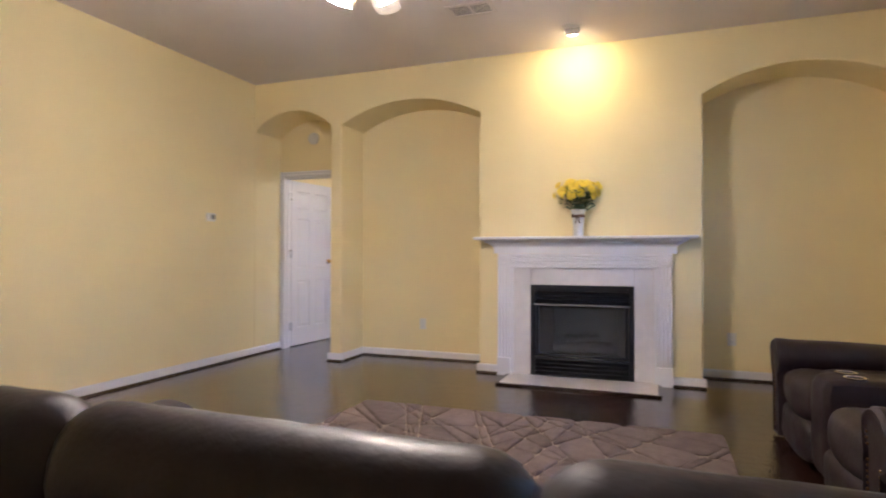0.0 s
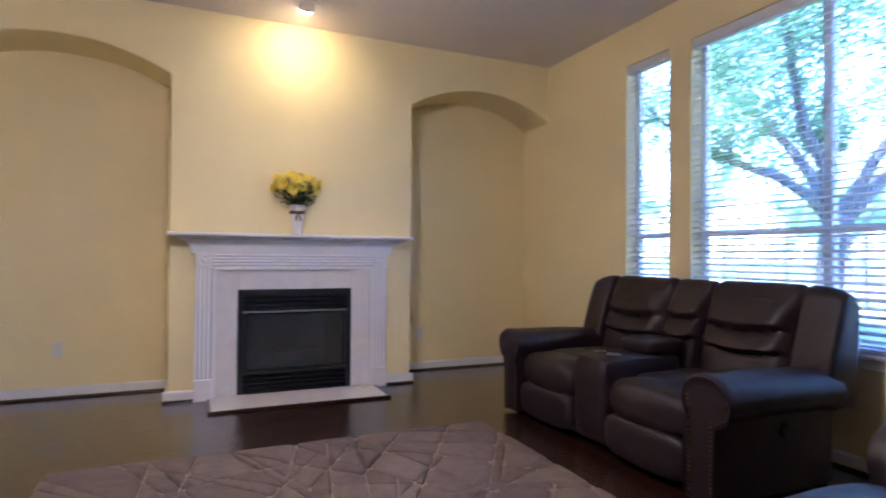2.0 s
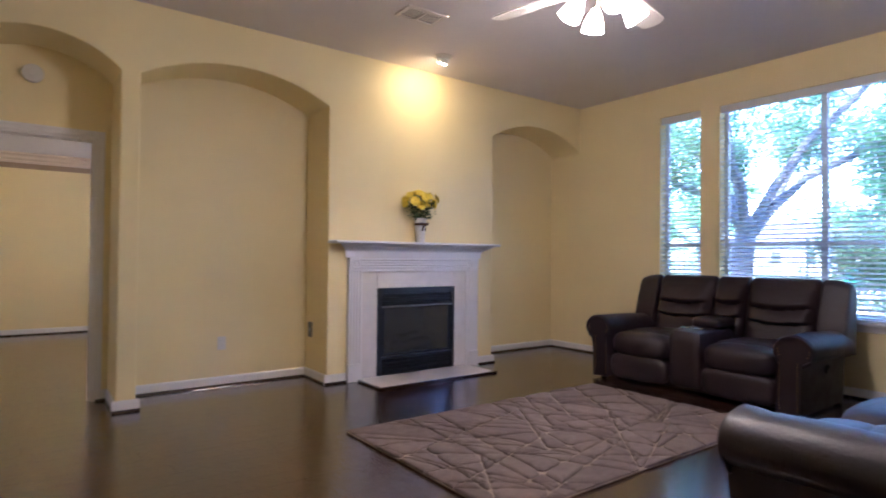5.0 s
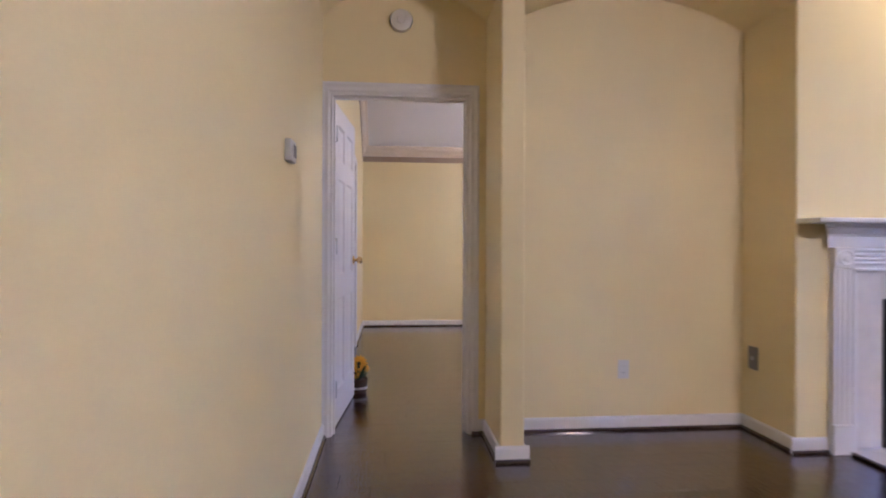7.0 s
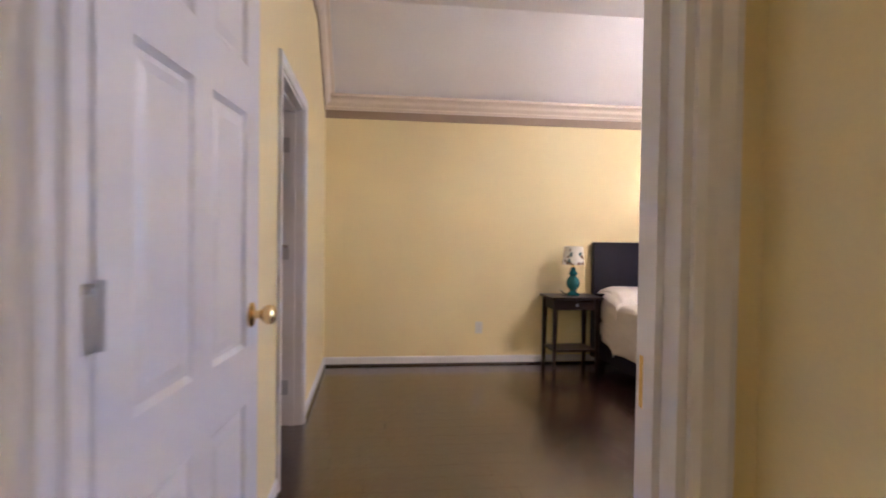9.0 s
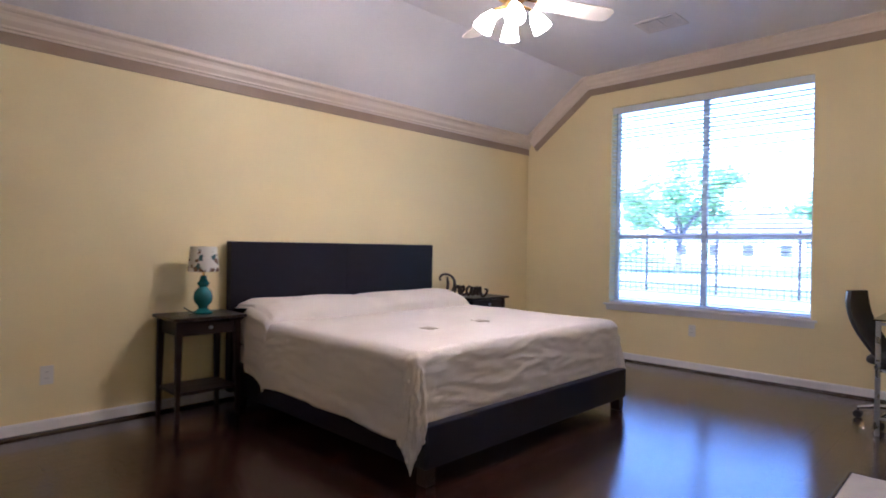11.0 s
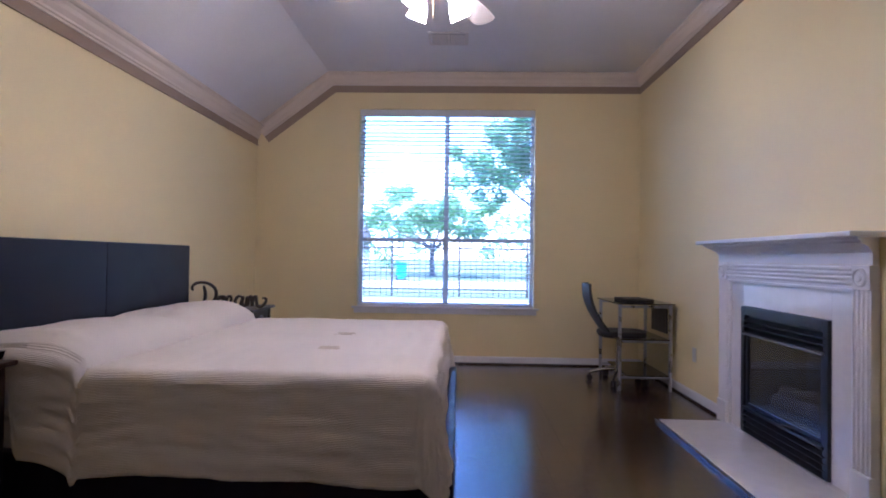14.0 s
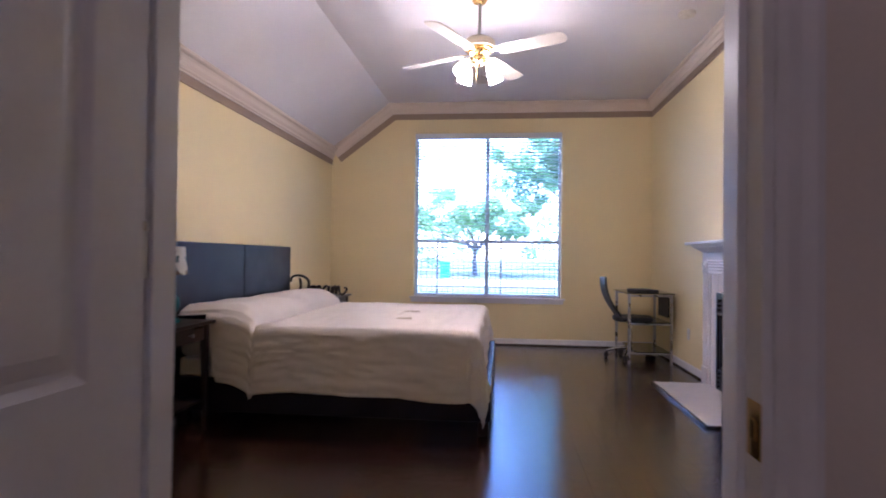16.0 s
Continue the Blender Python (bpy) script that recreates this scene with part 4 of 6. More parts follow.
part("button", boxes(((-0.043, -0.012, 0.0285), (-0.022, 0.012, 0.031)), bevel=0.001), M_WHITEP, t)


def outlet(m, label, plate=M_WHITEP):
    t = thing("wall_outlet", m, label, "outlet")
    part("plate", boxes(((-0.036, -0.058, 0.0005), (0.036, 0.058, 0.006)), bevel=0.0025), plate, t)
    for z in (-0.02, 0.02):
        part("socket", boxes(((-0.016, z - 0.013, 0.0062), (0.016, z + 0.013, 0.0078)), bevel=0.0006), plate, t)
        part("slot", boxes(((-0.008, z - 0.004, 0.0079), (-0.005, z + 0.006, 0.0082)), ((0.005, z - 0.004, 0.0079), (0.008, z + 0.006, 0.0082))), M_GREY, t)
    return t


outlet(pose(-0.75, BACK, 0.375, 90, 0, 0), "white double outlet low in the arched recess")
outlet(pose(2.25, BACK, 0.365, 90, 0, 0), "white double outlet low in the arched recess")
outlet(pose(-1.10, N_B, 0.36, 90, 0, 0), "white double outlet low on the bedroom wall")
outlet(pose(E_B, 3.21, 0.40, 90, 0, -90), "white double outlet under the bedroom window")
outlet(pose(2.42, S_B, 0.38, 90, 0, 180), "white double outlet beside the bedroom fireplace")
t = thing("fireplace_switch_plate", pose(0.028, 0.36, 0.455, 90, 0, -90), "grey metal plate on the side of the chimney wall", "wall plate")
part("plate", boxes(((-0.045, -0.07, 0.0005), (0.045, 0.07, 0.007)), bevel=0.003), M_GREY, t)
part("key_valve", cyl(bmesh.new(), (0, 0, 0.0075), (0, 0, 0.014), 0.014), M_STEEL, t)


# ------------------------------------------------------------------ fireplaces
def fireplace(m, hearth_w, hearth_d, shelf, label):
    """Stands on y 0 with its back to the wall and faces -y; x 0 is its middle."""
    t = thing("fireplace", m, label, "fireplace", "matching white mantel fireplaces")
    fb, fz0, fz1 = 0.452, 0.026, 0.848
    part("shelf", boxes(((-shelf, -0.19, 1.262), (shelf, -0.001, 1.288)), bevel=0.007), M_TRIM, t)
    prof = [(0, 1.135), (-0.045, 1.135), (-0.045, 1.193), (-0.053, 1.196), (-0.056, 1.206), (-0.072, 1.214), (-0.092, 1.228), (-0.118, 1.236), (-0.122, 1.247), (-0.140, 1.251), (-0.142, 1.2615), (0, 1.2615)]
    bm = bmesh.new()
    rings = []
    for side in (-1, 1):
        rings.append([bm.verts.new((side * (0.755 - d * min(1.0, (shelf - 0.765) / 0.17)), min(-0.001, d), z)) for d, z in prof])
    k = len(prof)
    for j in range(k):
        bm.faces.new((rings[0][j], rings[0][(j + 1) % k], rings[1][(j + 1) % k], rings[1][j]))
    bm.faces.new(rings[0])
    bm.faces.new(rings[1][::-1])
    bmesh.ops.recalc_face_normals(bm, faces=bm.faces)
    part("cornice", bm, M_TRIM, t, smooth=False)
    part("frieze", boxes(((-0.64, -0.04, 1.02), (0.64, -0.001, 1.134))), M_TRIM, t, smooth=False)
    for j in range(4):
        part("reed", cyl(bmesh.new(), (-0.638, -0.040, 1.045 + 0.024 * j), (0.638, -0.040, 1.045 + 0.024 * j), 0.010, seg=12), M_TRIM, t)
    part("frieze_bead", boxes(((-0.64, -0.046, 1.004), (0.64, -0.001, 1.0195)), bevel=0.004), M_TRIM, t)
    for s in (-1, 1):
        xa, xb = sorted((s * 0.641, s * 0.762))
        part("corner_block", boxes(((xa, -0.052, 1.018), (xb, -0.001, 1.134)), bevel=0.004), M_TRIM, t)
        part("rosette", lathe(bmesh.new(), [(0.0, 0.0), (0.046, 0.0), (0.046, 0.006), (0.038, 0.010), (0.034, 0.004), (0.02, 0.004), (0.016, 0.009), (0.0, 0.011)], 24, pose((xa + xb) / 2, -0.0525, 1.076, 90, 0, 0)), M_TRIM, t)
        bm = bmesh.new()
        n = 4
        pts = [(xa, -0.001)]
        wdt = xb - xa
        pts.append((xa, -0.045))
        for j in range(n):
            c = xa + wdt * (j + 0.5) / n
            for q in range(7):
                a = math.pi * q / 6
                pts.append((c - 0.0105 * math.cos(a), -0.045 + 0.008 * math.sin(a)))
        pts += [(xb, -0.045), (xb, -0.001)]
        prism(bm, pts, 0.165, 1.0175, "z")
        part("pilaster", bm, M_TRIM, t, "fluted white pilaster", smooth=False)
        part("plinth", boxes(((xa - 0.004, -0.056, 0.001), (xb + 0.004, -0.001, 0.164)), bevel=0.004), M_TRIM, t)
        ya, yb = sorted((s * 0.615, s * 0.6405))
        part("inner_bead", boxes(((ya, -0.034, 0.001), (yb, -0.001, 1.0035)), bevel=0.003), M_TRIM, t)
        ya, yb = sorted((s * (fb + 0.001), s * 0.6145))
        part("marble_slab", boxes(((ya, -0.022, 0.021), (yb, -0.001, 1.0030)), bevel=0.002), M_MARBLE, t)
    part("marble_slab", boxes(((-fb, -0.022, fz1 + 0.002), (fb, -0.001, 1.0030)), bevel=0.002), M_MARBLE, t)
    hw = hearth_w / 2
    part("hearth_slab", boxes(((-hw, -hearth_d, 0.001), (hw, -0.057, 0.020)), ((-0.63, -0.057, 0.001), (0.63, -0.001, 0.020)), bevel=0.003), M_MARBLE, t)
    bm = bmesh.new()
    box(bm, (-hw - 0.024, -hearth_d - 0.024, 0.001), (hw + 0.024, -hearth_d - 0.001, 0.021), 0.006)
    for s in (-1, 1):
        xa, xb = sorted((s * (hw + 0.001), s * (hw + 0.024)))
        box(bm, (xa, -hearth_d - 0.001, 0.001), (xb, -0.06, 0.021), 0.006)
    part("hearth_edging", bm, M_SHOE, t, "dark wooden edging strip")
    # iron front
    part("front_frame", boxes(((-fb, -0.040, fz0), (-fb + 0.045, 0.0, fz1)), ((fb - 0.045, -0.040, fz0), (fb, 0.0, fz1)), ((-fb + 0.045, -0.040, fz1 - 0.055), (fb - 0.045, 0.0, fz1)), bevel=0.003), M_BLACK, t)
    for z0, n in ((0.035, 4), (fz1 - 0.165, 3)):
        for j in range(n):
            z = z0 + j * 0.036
            ob = part("louvre", boxes(((-fb + 0.02, -0.03, -0.012), (fb - 0.02, 0.012, -0.006)), bevel=0.002), M_BLACK, t)
            ob.matrix_basis = pose(0, -0.024, z + 0.02, 28, 0, 0)
    part("louvre_backing", boxes(((-fb + 0.045, -0.008, fz0), (fb - 0.045, -0.002, 0.19))), M_BLACK, t)
    part("louvre_backing", boxes(((-fb + 0.045, -0.008, fz1 - 0.175), (fb - 0.045, -0.002, fz1 - 0.055))), M_BLACK, t)
    part("hood_strip", boxes(((-fb + 0.03, -0.055, fz1 - 0.185), (fb - 0.03, -0.006, fz1 - 0.172)), bevel=0.004), M_GREY, t, "thin grey metal strip")
    part("bottom_bar", boxes(((-fb + 0.03, -0.052, 0.178), (fb - 0.03, -0.006, 0.196)), bevel=0.005), M_BLACK, t)
    ga, gb = 0.20, fz1 - 0.188
    part("glass_frame", boxes(((-fb + 0.047, -0.030, ga), (-fb + 0.075, -0.012, gb)), ((fb - 0.075, -0.030, ga), (fb - 0.047, -0.012, gb)), ((-fb + 0.075, -0.030, ga), (fb - 0.075, -0.012, ga + 0.022)), bevel=0.003), M_BLACK, t)
    part("fire_glass", boxes(((-fb + 0.07, -0.020, ga + 0.01), (fb - 0.07, -0.016, gb))), M_SMOKE, t, "dark tinted fire glass", smooth=False)
    bm = bmesh.new()
    x0, x1 = fb - 0.05, fb - 0.16
    v = [bm.verts.new(p) for p in ((-x0, -0.004, ga), (x0, -0.004, ga), (x1, 0.30, ga), (-x1, 0.30, ga), (-x0, -0.004, gb), (x0, -0.004, gb), (x1, 0.30, gb), (-x1, 0.30, gb))]
    for f in ((0, 1, 2, 3), (4, 7, 6, 5), (3, 2, 6, 7), (0, 3, 7, 4), (1, 5, 6, 2)):
        bm.faces.new([v[i] for i in f])
    part("firebox_lining", bm, M_BRICK, t, "sooty brick lining", smooth=False)
    for a, b, r in (((-0.26, 0.10, ga + 0.07), (0.24, 0.12, ga + 0.08), 0.045), ((-0.2, 0.17, ga + 0.10), (0.26, 0.15, ga + 0.09), 0.04), ((-0.16, 0.08, ga + 0.15), (0.14, 0.18, ga + 0.16), 0.034)):
        pts = [Vector(a).lerp(Vector(b), j / 6) + Vector((0, 0, 0.008 * math.sin(j * 2.1))) for j in range(7)]
        part("log", tube(bmesh.new(), pts, [r * (1 + 0.12 * math.sin(j * 1.7)) for j in range(7)], 10), M_LOG, t, "charred ceramic log")
    part("grate", boxes(*[((-0.28 + 0.07 * j, 0.05, ga + 0.02), (-0.265 + 0.07 * j, 0.22, ga + 0.034)) for j in range(9)]), M_BLACK, t, smooth=False)
    return t


M_SMOKE = glass_mat("tinted_fire_glass", (0.34, 0.35, 0.36), 0.05)
# opaque share of grey stands in for the bright room mirrored in the glass
M_SMOKE.node_tree.nodes["Principled BSDF"].inputs["Transmission Weight"].default_value = 0.86
fireplace(pose(FX, 0, 0), 1.30, 0.44, 0.96, "white mantel fireplace with a black gas insert and marble surround")
fireplace(pose(BFX, S_B, 0, 0, 0, 180), 1.37, 0.495, 0.835, "white mantel fireplace with a black gas insert beside the desk")


# ------------------------------------------------------------------ flowers
def flower_head(bm_petal, bm_heart, c, way, r, petals, rng):
    q = Vector(way).to_track_quat("Z", "Y").to_matrix().to_4x4()
    m = Matrix.Translation(c) @ q
    for ring in (0, 1):
        for k in range(petals):
            a = k * math.tau / petals + ring * math.pi / petals
            rr = r * (1.0 - 0.28 * ring)
            w = rr * 0.24
            d, s = Vector((math.cos(a), math.sin(a), 0)), Vector((-math.sin(a), math.cos(a), 0))
            lift = rr * (0.10 + 0.25 * ring) + rng.uniform(-0.1, 0.1) * rr
            pts = [d * rr * 0.12, d * rr * 0.55 + s * w + Vector((0, 0, lift * 0.6)), d * rr + Vector((0, 0, lift)), d * rr * 0.55 - s * w + Vector((0, 0, lift * 0.6))]
            bm_petal.faces.new([bm_petal.verts.new(m @ p) for p in pts])
    bmesh.ops.create_uvsphere(bm_heart, u_segments=8, v_segments=5, radius=r * 0.2, matrix=m @ Matrix.Translation((0, 0, r * 0.12)) @ Matrix.Diagonal((1, 1, 0.6, 1)))


rng = random.Random(21)
t = thing("flower_vase", pose(0.965, -0.085, 1.288), "white vase of yellow artificial daisies tied with a ribbon", "vase")
part("vase", lathe(bmesh.new(), [(0.0, 0.0005), (0.042, 0.0005), (0.045, 0.01), (0.043, 0.05), (0.050, 0.13), (0.057, 0.20), (0.066, 0.235), (0.062, 0.237), (0.052, 0.20), (0.045, 0.12), (0.0, 0.11)], 24), M_VASE, t)
bm = lathe(bmesh.new(), [(0.054, 0.165), (0.058, 0.167), (0.060, 0.185), (0.0575, 0.19), (0.055, 0.186)], 24)
for s in (-1, 1):
    prism(bm, [(s * 0.004, 0.178), (s * 0.045, 0.198), (s * 0.052, 0.178), (s * 0.042, 0.162)], -0.068, -0.062, "y")
    prism(bm, [(s * 0.002, 0.174), (s * 0.012, 0.11), (s * 0.026, 0.112), (s * 0.012, 0.174)], -0.066, -0.061, "y")
part("ribbon", bm, M_TWINE, t, "brown burlap ribbon with a bow", smooth=False)
stems, leaves = bmesh.new(), bmesh.new()
for k in range(29):
    a = k * 2.399963
    up = 1.0 - 1.30 * (k + 0.5) / 29
    flat = math.sqrt(1 - up * up)
    d = Vector((math.cos(a) * flat, math.sin(a) * flat * 0.75, up))
    p = Vector((0, 0, 0.385)) + Vector((d.x * 0.18, d.y * 0.15, d.z * 0.125)) * rng.uniform(0.72, 1.2)
    tube(stems, [(d.x * 0.02, d.y * 0.02, 0.18), Vector((0, 0, 0.25)).lerp(p, 0.5) + Vector((0, 0, 0.01)), p], 0.0022, 5)
    size = rng.uniform(0.038, 0.058)
    petals, heart, inner = bmesh.new(), bmesh.new(), bmesh.new()
    face = (d + Vector((rng.uniform(-0.2, 0.2), -0.25, 0.1))).normalized()
    flower_head(petals, heart, p, face, size, 16, rng)
    flower_head(petals, inner, p + face * 0.009, face, size * 0.72, 12, rng)
    inner.free()
    blossom = part("blossom", petals, M_YEL, t, smooth=False)
    part("flower_heart", heart, M_YELH, blossom)
for k in range(170):
    a, h = rng.uniform(0, math.tau), rng.uniform(0.225, 0.42)
    r = rng.uniform(0.02, 0.15) * min(1.0, 0.55 + (h - 0.22) * 6)
    p = Vector((math.cos(a) * r, math.sin(a) * r * 0.8, h))
    e = p + Vector((math.cos(a) * 0.045, math.sin(a) * 0.045, rng.uniform(-0.03, 0.03)))
    w = Vector((-math.sin(a), math.cos(a), rng.uniform(-0.5, 0.5))) * 0.016
    leaves.faces.new([leaves.verts.new(v) for v in (p, (p + e) / 2 + w, e, (p + e) / 2 - w)])
part("stem", stems, M_GREENP, t, "dark green stems")
part("foliage", leaves, M_GREENP, t, "dark green leaves", smooth=False)

t = thing("sunflower_pot", pose(-2.435, 1.51, 0.001), "small wicker pot with artificial sunflowers by the door", "flower pot")
part("pot", lathe(bmesh.new(), [(0.0, 0.0), (0.058, 0.0), (0.064, 0.03), (0.062, 0.05), (0.068, 0.055), (0.07, 0.10), (0.076, 0.105), (0.07, 0.112), (0.064, 0.10), (0.0, 0.095)], 22), M_POT, t)
part("pot_band", lathe(bmesh.new(), [(0.069, 0.035), (0.072, 0.036), (0.072, 0.05), (0.069, 0.051)], 22), M_VASE, t, "pale woven band")
stems, petals, hearts, leaves = bmesh.new(), bmesh.new(), bmesh.new(), bmesh.new()
for c, way, r in (((0.005, -0.03, 0.23), (0.15, -1, 0.25), 0.072), ((-0.05, 0.02, 0.20), (-0.5, -0.7, 0.5), 0.055), ((0.05, 0.04, 0.19), (0.8, -0.4, 0.5), 0.05), ((-0.02, -0.05, 0.16), (-0.3, -1, 0.3), 0.045)):
    tube(stems, [(0, 0, 0.09), (c[0] * 0.5, c[1] * 0.5, 0.15), c], 0.004, 6)
    flower_head(petals, hearts, Vector(c), way, r, 14, rng)
for k in range(60):
    a = rng.uniform(0, math.tau)
    p = Vector((math.cos(a) * 0.03, math.sin(a) * 0.03, rng.uniform(0.09, 0.16)))
    e = p + Vector((math.cos(a) * 0.05, math.sin(a) * 0.05, rng.uniform(0.0, 0.13)))
    s = Vector((-math.sin(a), math.cos(a), 0)) * 0.012
    leaves.faces.new([leaves.verts.new(v) for v in (p, (p + e) / 2 + s, e, (p + e) / 2 - s)])
part("stem", stems, M_GREENP, t, "green stems")
part("blossom", petals, M_SUN, t, "orange-yellow sunflower petals", smooth=False)
part("flower_heart", hearts, M_BROWNC, t, "dark brown sunflower hearts")
part("foliage", leaves, M_GREENP, t, "dark green leaves", smooth=False)


# ------------------------------------------------------------------ living room furniture
def back_section(x0, x1, y, z0, z1, folds, m, thick=0.28, top=0.20, shoulder=0):
    """One upholstered back: a tapering slab with a rounded crest and puffs parted by drooping creases on its front."""
    bm = bmesh.new()
    nx, nf, nr = 30, 46, 10
    ht = top / 2
    zs = z1 - ht
    rings = []
    for i in range(nx + 1):
        u = -1 + 2 * i / nx
        edge = max(0.0, (abs(u) - 0.78) / 0.22)
        drop = 0.034 * edge ** 2.6
        drop += 0.045 * max(0.0, (u * shoulder + 0.5) / 1.5) ** 2
        thin = 1 - 0.28 * edge ** 3
        fade = 1 - min(1.0, max(0.0, (abs(u) - 0.55) / 0.38)) ** 2
        pts = []
        for k in range(nf + 1):
            v = k / nf
            half = (thick * (1 - v) + top * v) / 2
            puff = 0.0
            marks = [-0.12] + [f - 0.075 * (1 - u * u) + 0.012 * noise.noise(Vector((u * 2, x0 * 3, f * 9))) for f in folds] + [1.1]
            for a, b in zip(marks, marks[1:]):
                if a <= v < b:
                    s = (v - a) / (b - a)
                    puff = min(1.0, s / 0.16) ** 0.55 * (1 - s) ** 0.7
            deep = 0.062 * puff * fade + 0.030 * math.sin(math.pi * v) * (1 - edge) if folds else 0.02 * math.sin(math.pi * v)
            pts.append((-half * thin - deep + 0.03, z0 + (zs - drop - z0) * v))
        for k in range(1, nr):
            a = math.pi * k / nr
            pts.append((-ht * thin * math.cos(a) + 0.03 * math.cos(a / 2) ** 2, zs - drop + ht * math.sin(a)))
        for k in range(7):
            v = 1 - k / 6
            pts.append(((thick * (1 - v) + top * v) / 2 * thin, z0 + (zs - drop - z0) * v))
        ring = []
        for py, pz in pts:
            p = Vector(((x0 + x1) / 2 + u * (x1 - x0 - 0.006) / 2, y + py, pz))
            p.y += 0.007 * noise.noise(p * 6.0) + 0.003 * noise.noise(p * 17.0)
            ring.append(bm.verts.new(m @ p))
        rings.append(ring)
    na = len(rings[0])
    for a, b in zip(rings, rings[1:]):
        for k in range(na):
            bm.faces.new((a[k], a[(k + 1) % na], b[(k + 1) % na], b[k]))
    bm.faces.new(rings[0][::-1])
    bm.faces.new(rings[-1])
    bmesh.ops.recalc_face_normals(bm, faces=bm.faces)
    return bm


def recliner(name, m, seats, console, depth, back_h, label, seat_w, arm_w=0.235, recline=15, back_y=0.32):
    """A rolled-arm leather recliner. x runs along its width from 0, y from the front (0) to the back; it faces -y."""
    t = thing(name, m, label, "sofa", "brown leather recliner sofas")
    con = 0.30 if console else 0.0
    inner = seats * seat_w + con
    total = inner + 2 * arm_w
    part("base", boxes(((arm_w - 0.02, 0.09, 0.03), (total - arm_w + 0.02, depth - 0.20, 0.24)), bevel=0.02), M_LEATHER, t)
    for fx in (0.10, total - 0.10):
        for fy in (0.12, depth - 0.30):
            part("foot", cyl(bmesh.new(), (fx, fy, 0.001), (fx, fy, 0.06), 0.028, 0.034), M_PLASTIC, t)
    for side in (0, 1):
        x0 = 0 if side == 0 else total - arm_w
        out = []
        cx, cz, rx, rz = arm_w * 0.46, 0.492, arm_w * 0.58, 0.112
        out += [(0.062, 0.02), (0.056, 0.30), (0.046, 0.40)]
        for k in range(21):
            a = radians(212 - 244 * k / 20)
            out.append((cx + rx * math.cos(a), cz + rz * math.sin(a)))
        out += [(arm_w - 0.022, 0.40), (arm_w - 0.006, 0.30), (arm_w - 0.004, 0.03)]
        if side:
            out = [(arm_w - x, z) for x, z in out][::-1]
        bm = bmesh.new()
        rings = []
        steps = [(0.014, 0.90), (0.002, 0.95), (0.0, 0.975), (0.016, 1.0), (0.05, 1.0), (0.10, 0.99), (0.28, 1.0), (0.5, 0.985), (depth - 0.38, 0.97), (depth - 0.28, 0.93)]
        mx = sum(q[0] for q in out) / len(out)
        for y, sc in steps:
            rings.append([bm.verts.new((x0 + mx + (px - mx) * sc, y + 0.004 * math.sin(pz * 30), 0.03 + (pz - 0.03) * (sc if pz > 0.1 else 1) + 0.006 * noise.noise(Vector((y * 6, pz * 6, x0))))) for px, pz in out])
        n = len(out)
        for a, b in zip(rings, rings[1:]):
            for k in range(n):
                bm.faces.new((a[k], a[(k + 1) % n], b[(k + 1) % n], b[k]))
        bm.faces.new(rings[0])
        bm.faces.new(rings[-1][::-1])
        bmesh.ops.recalc_face_normals(bm, faces=bm.faces)
        arm = part("arm", bm, M_LEATHER, t)
        bm = bmesh.new()
        for x in (0.080, arm_w - 0.030):
            xx = x if side == 0 else arm_w - x
            for k in range(17):
                bmesh.ops.create_icosphere(bm, subdivisions=1, radius=0.0062, matrix=Matrix.Translation((x0 + xx, 0.0105, 0.06 + 0.021 * k)))
        for k in range(17):
            a = radians(205 - 230 * k / 16)
            px, pz = cx + rx * 0.78 * math.cos(a), cz - 0.004 + rz * 0.76 * math.sin(a)
            bmesh.ops.create_icosphere(bm, subdivisions=1, radius=0.0062, matrix=Matrix.Translation((x0 + (px if side == 0 else arm_w - px), 0.0105, pz)))
        tagged(part("nail_trim", bm, M_NAIL, arm, "aged brass nailheads"), "", "", "", "stuff")
    bm = cyl(bmesh.new(), (total - 0.060, depth * 0.42, 0.32), (total - 0.040, depth * 0.42, 0.32), 0.038, 0.034)
    cyl(bm, (total - 0.045, depth * 0.42, 0.32), (total - 0.034, depth * 0.40, 0.345), 0.008)
    part("recliner_handle", bm, M_PLASTIC, t, "black plastic recliner pull")
    slots = []
    x = arm_w
    for k in range(seats):
        slots.append((x, x + seat_w, True))
        x += seat_w
        if console and k == 0:
            slots.append((x, x + con, False))
            x += con
    yb = depth - back_y
    lean = Matrix.Translation((0, yb, 0.40)) @ Matrix.Rotation(radians(-recline), 4, "X") @ Matrix.Translation((0, -yb, -0.40))
    for a, b, seat in slots:
        c, w = (a + b) / 2, b - a - 0.004
        if seat:
            part("seat_cushion", cushion(bmesh.new(), (c, 0.48, 0.365), (w, 0.58, 0.21), 6.5, 9, 0.010), M_LEATHER, t)
            part("seat_front_roll", cushion(bmesh.new(), (c, 0.15, 0.352), (w, 0.31, 0.245), 3.0, 10), M_LEATHER, t)
            part("footrest_pad", cushion(bmesh.new(), (c, 0.075, 0.155), (w, 0.15, 0.235), 4.0, 8), M_LEATHER, t)
            part("back_cushion", back_section(a, b, yb, 0.40, back_h, (0.42, 0.68), lean), M_LEATHER, t)
            part("seat_seam", tube(bmesh.new(), [(c - w / 2 + 0.05 + (w - 0.1) * k / 8, 0.05 - 0.02 * math.sin(math.pi * k / 8), 0.405 + 0.004 * math.sin(math.pi * k / 8)) for k in range(9)], 0.003, 6), M_STITCH, t, "tan stitched seam")
        else:
            part("console", cushion(bmesh.new(), (c, 0.34, 0.30), (w, 0.62, 0.50), 9, 8), M_LEATHER, t)
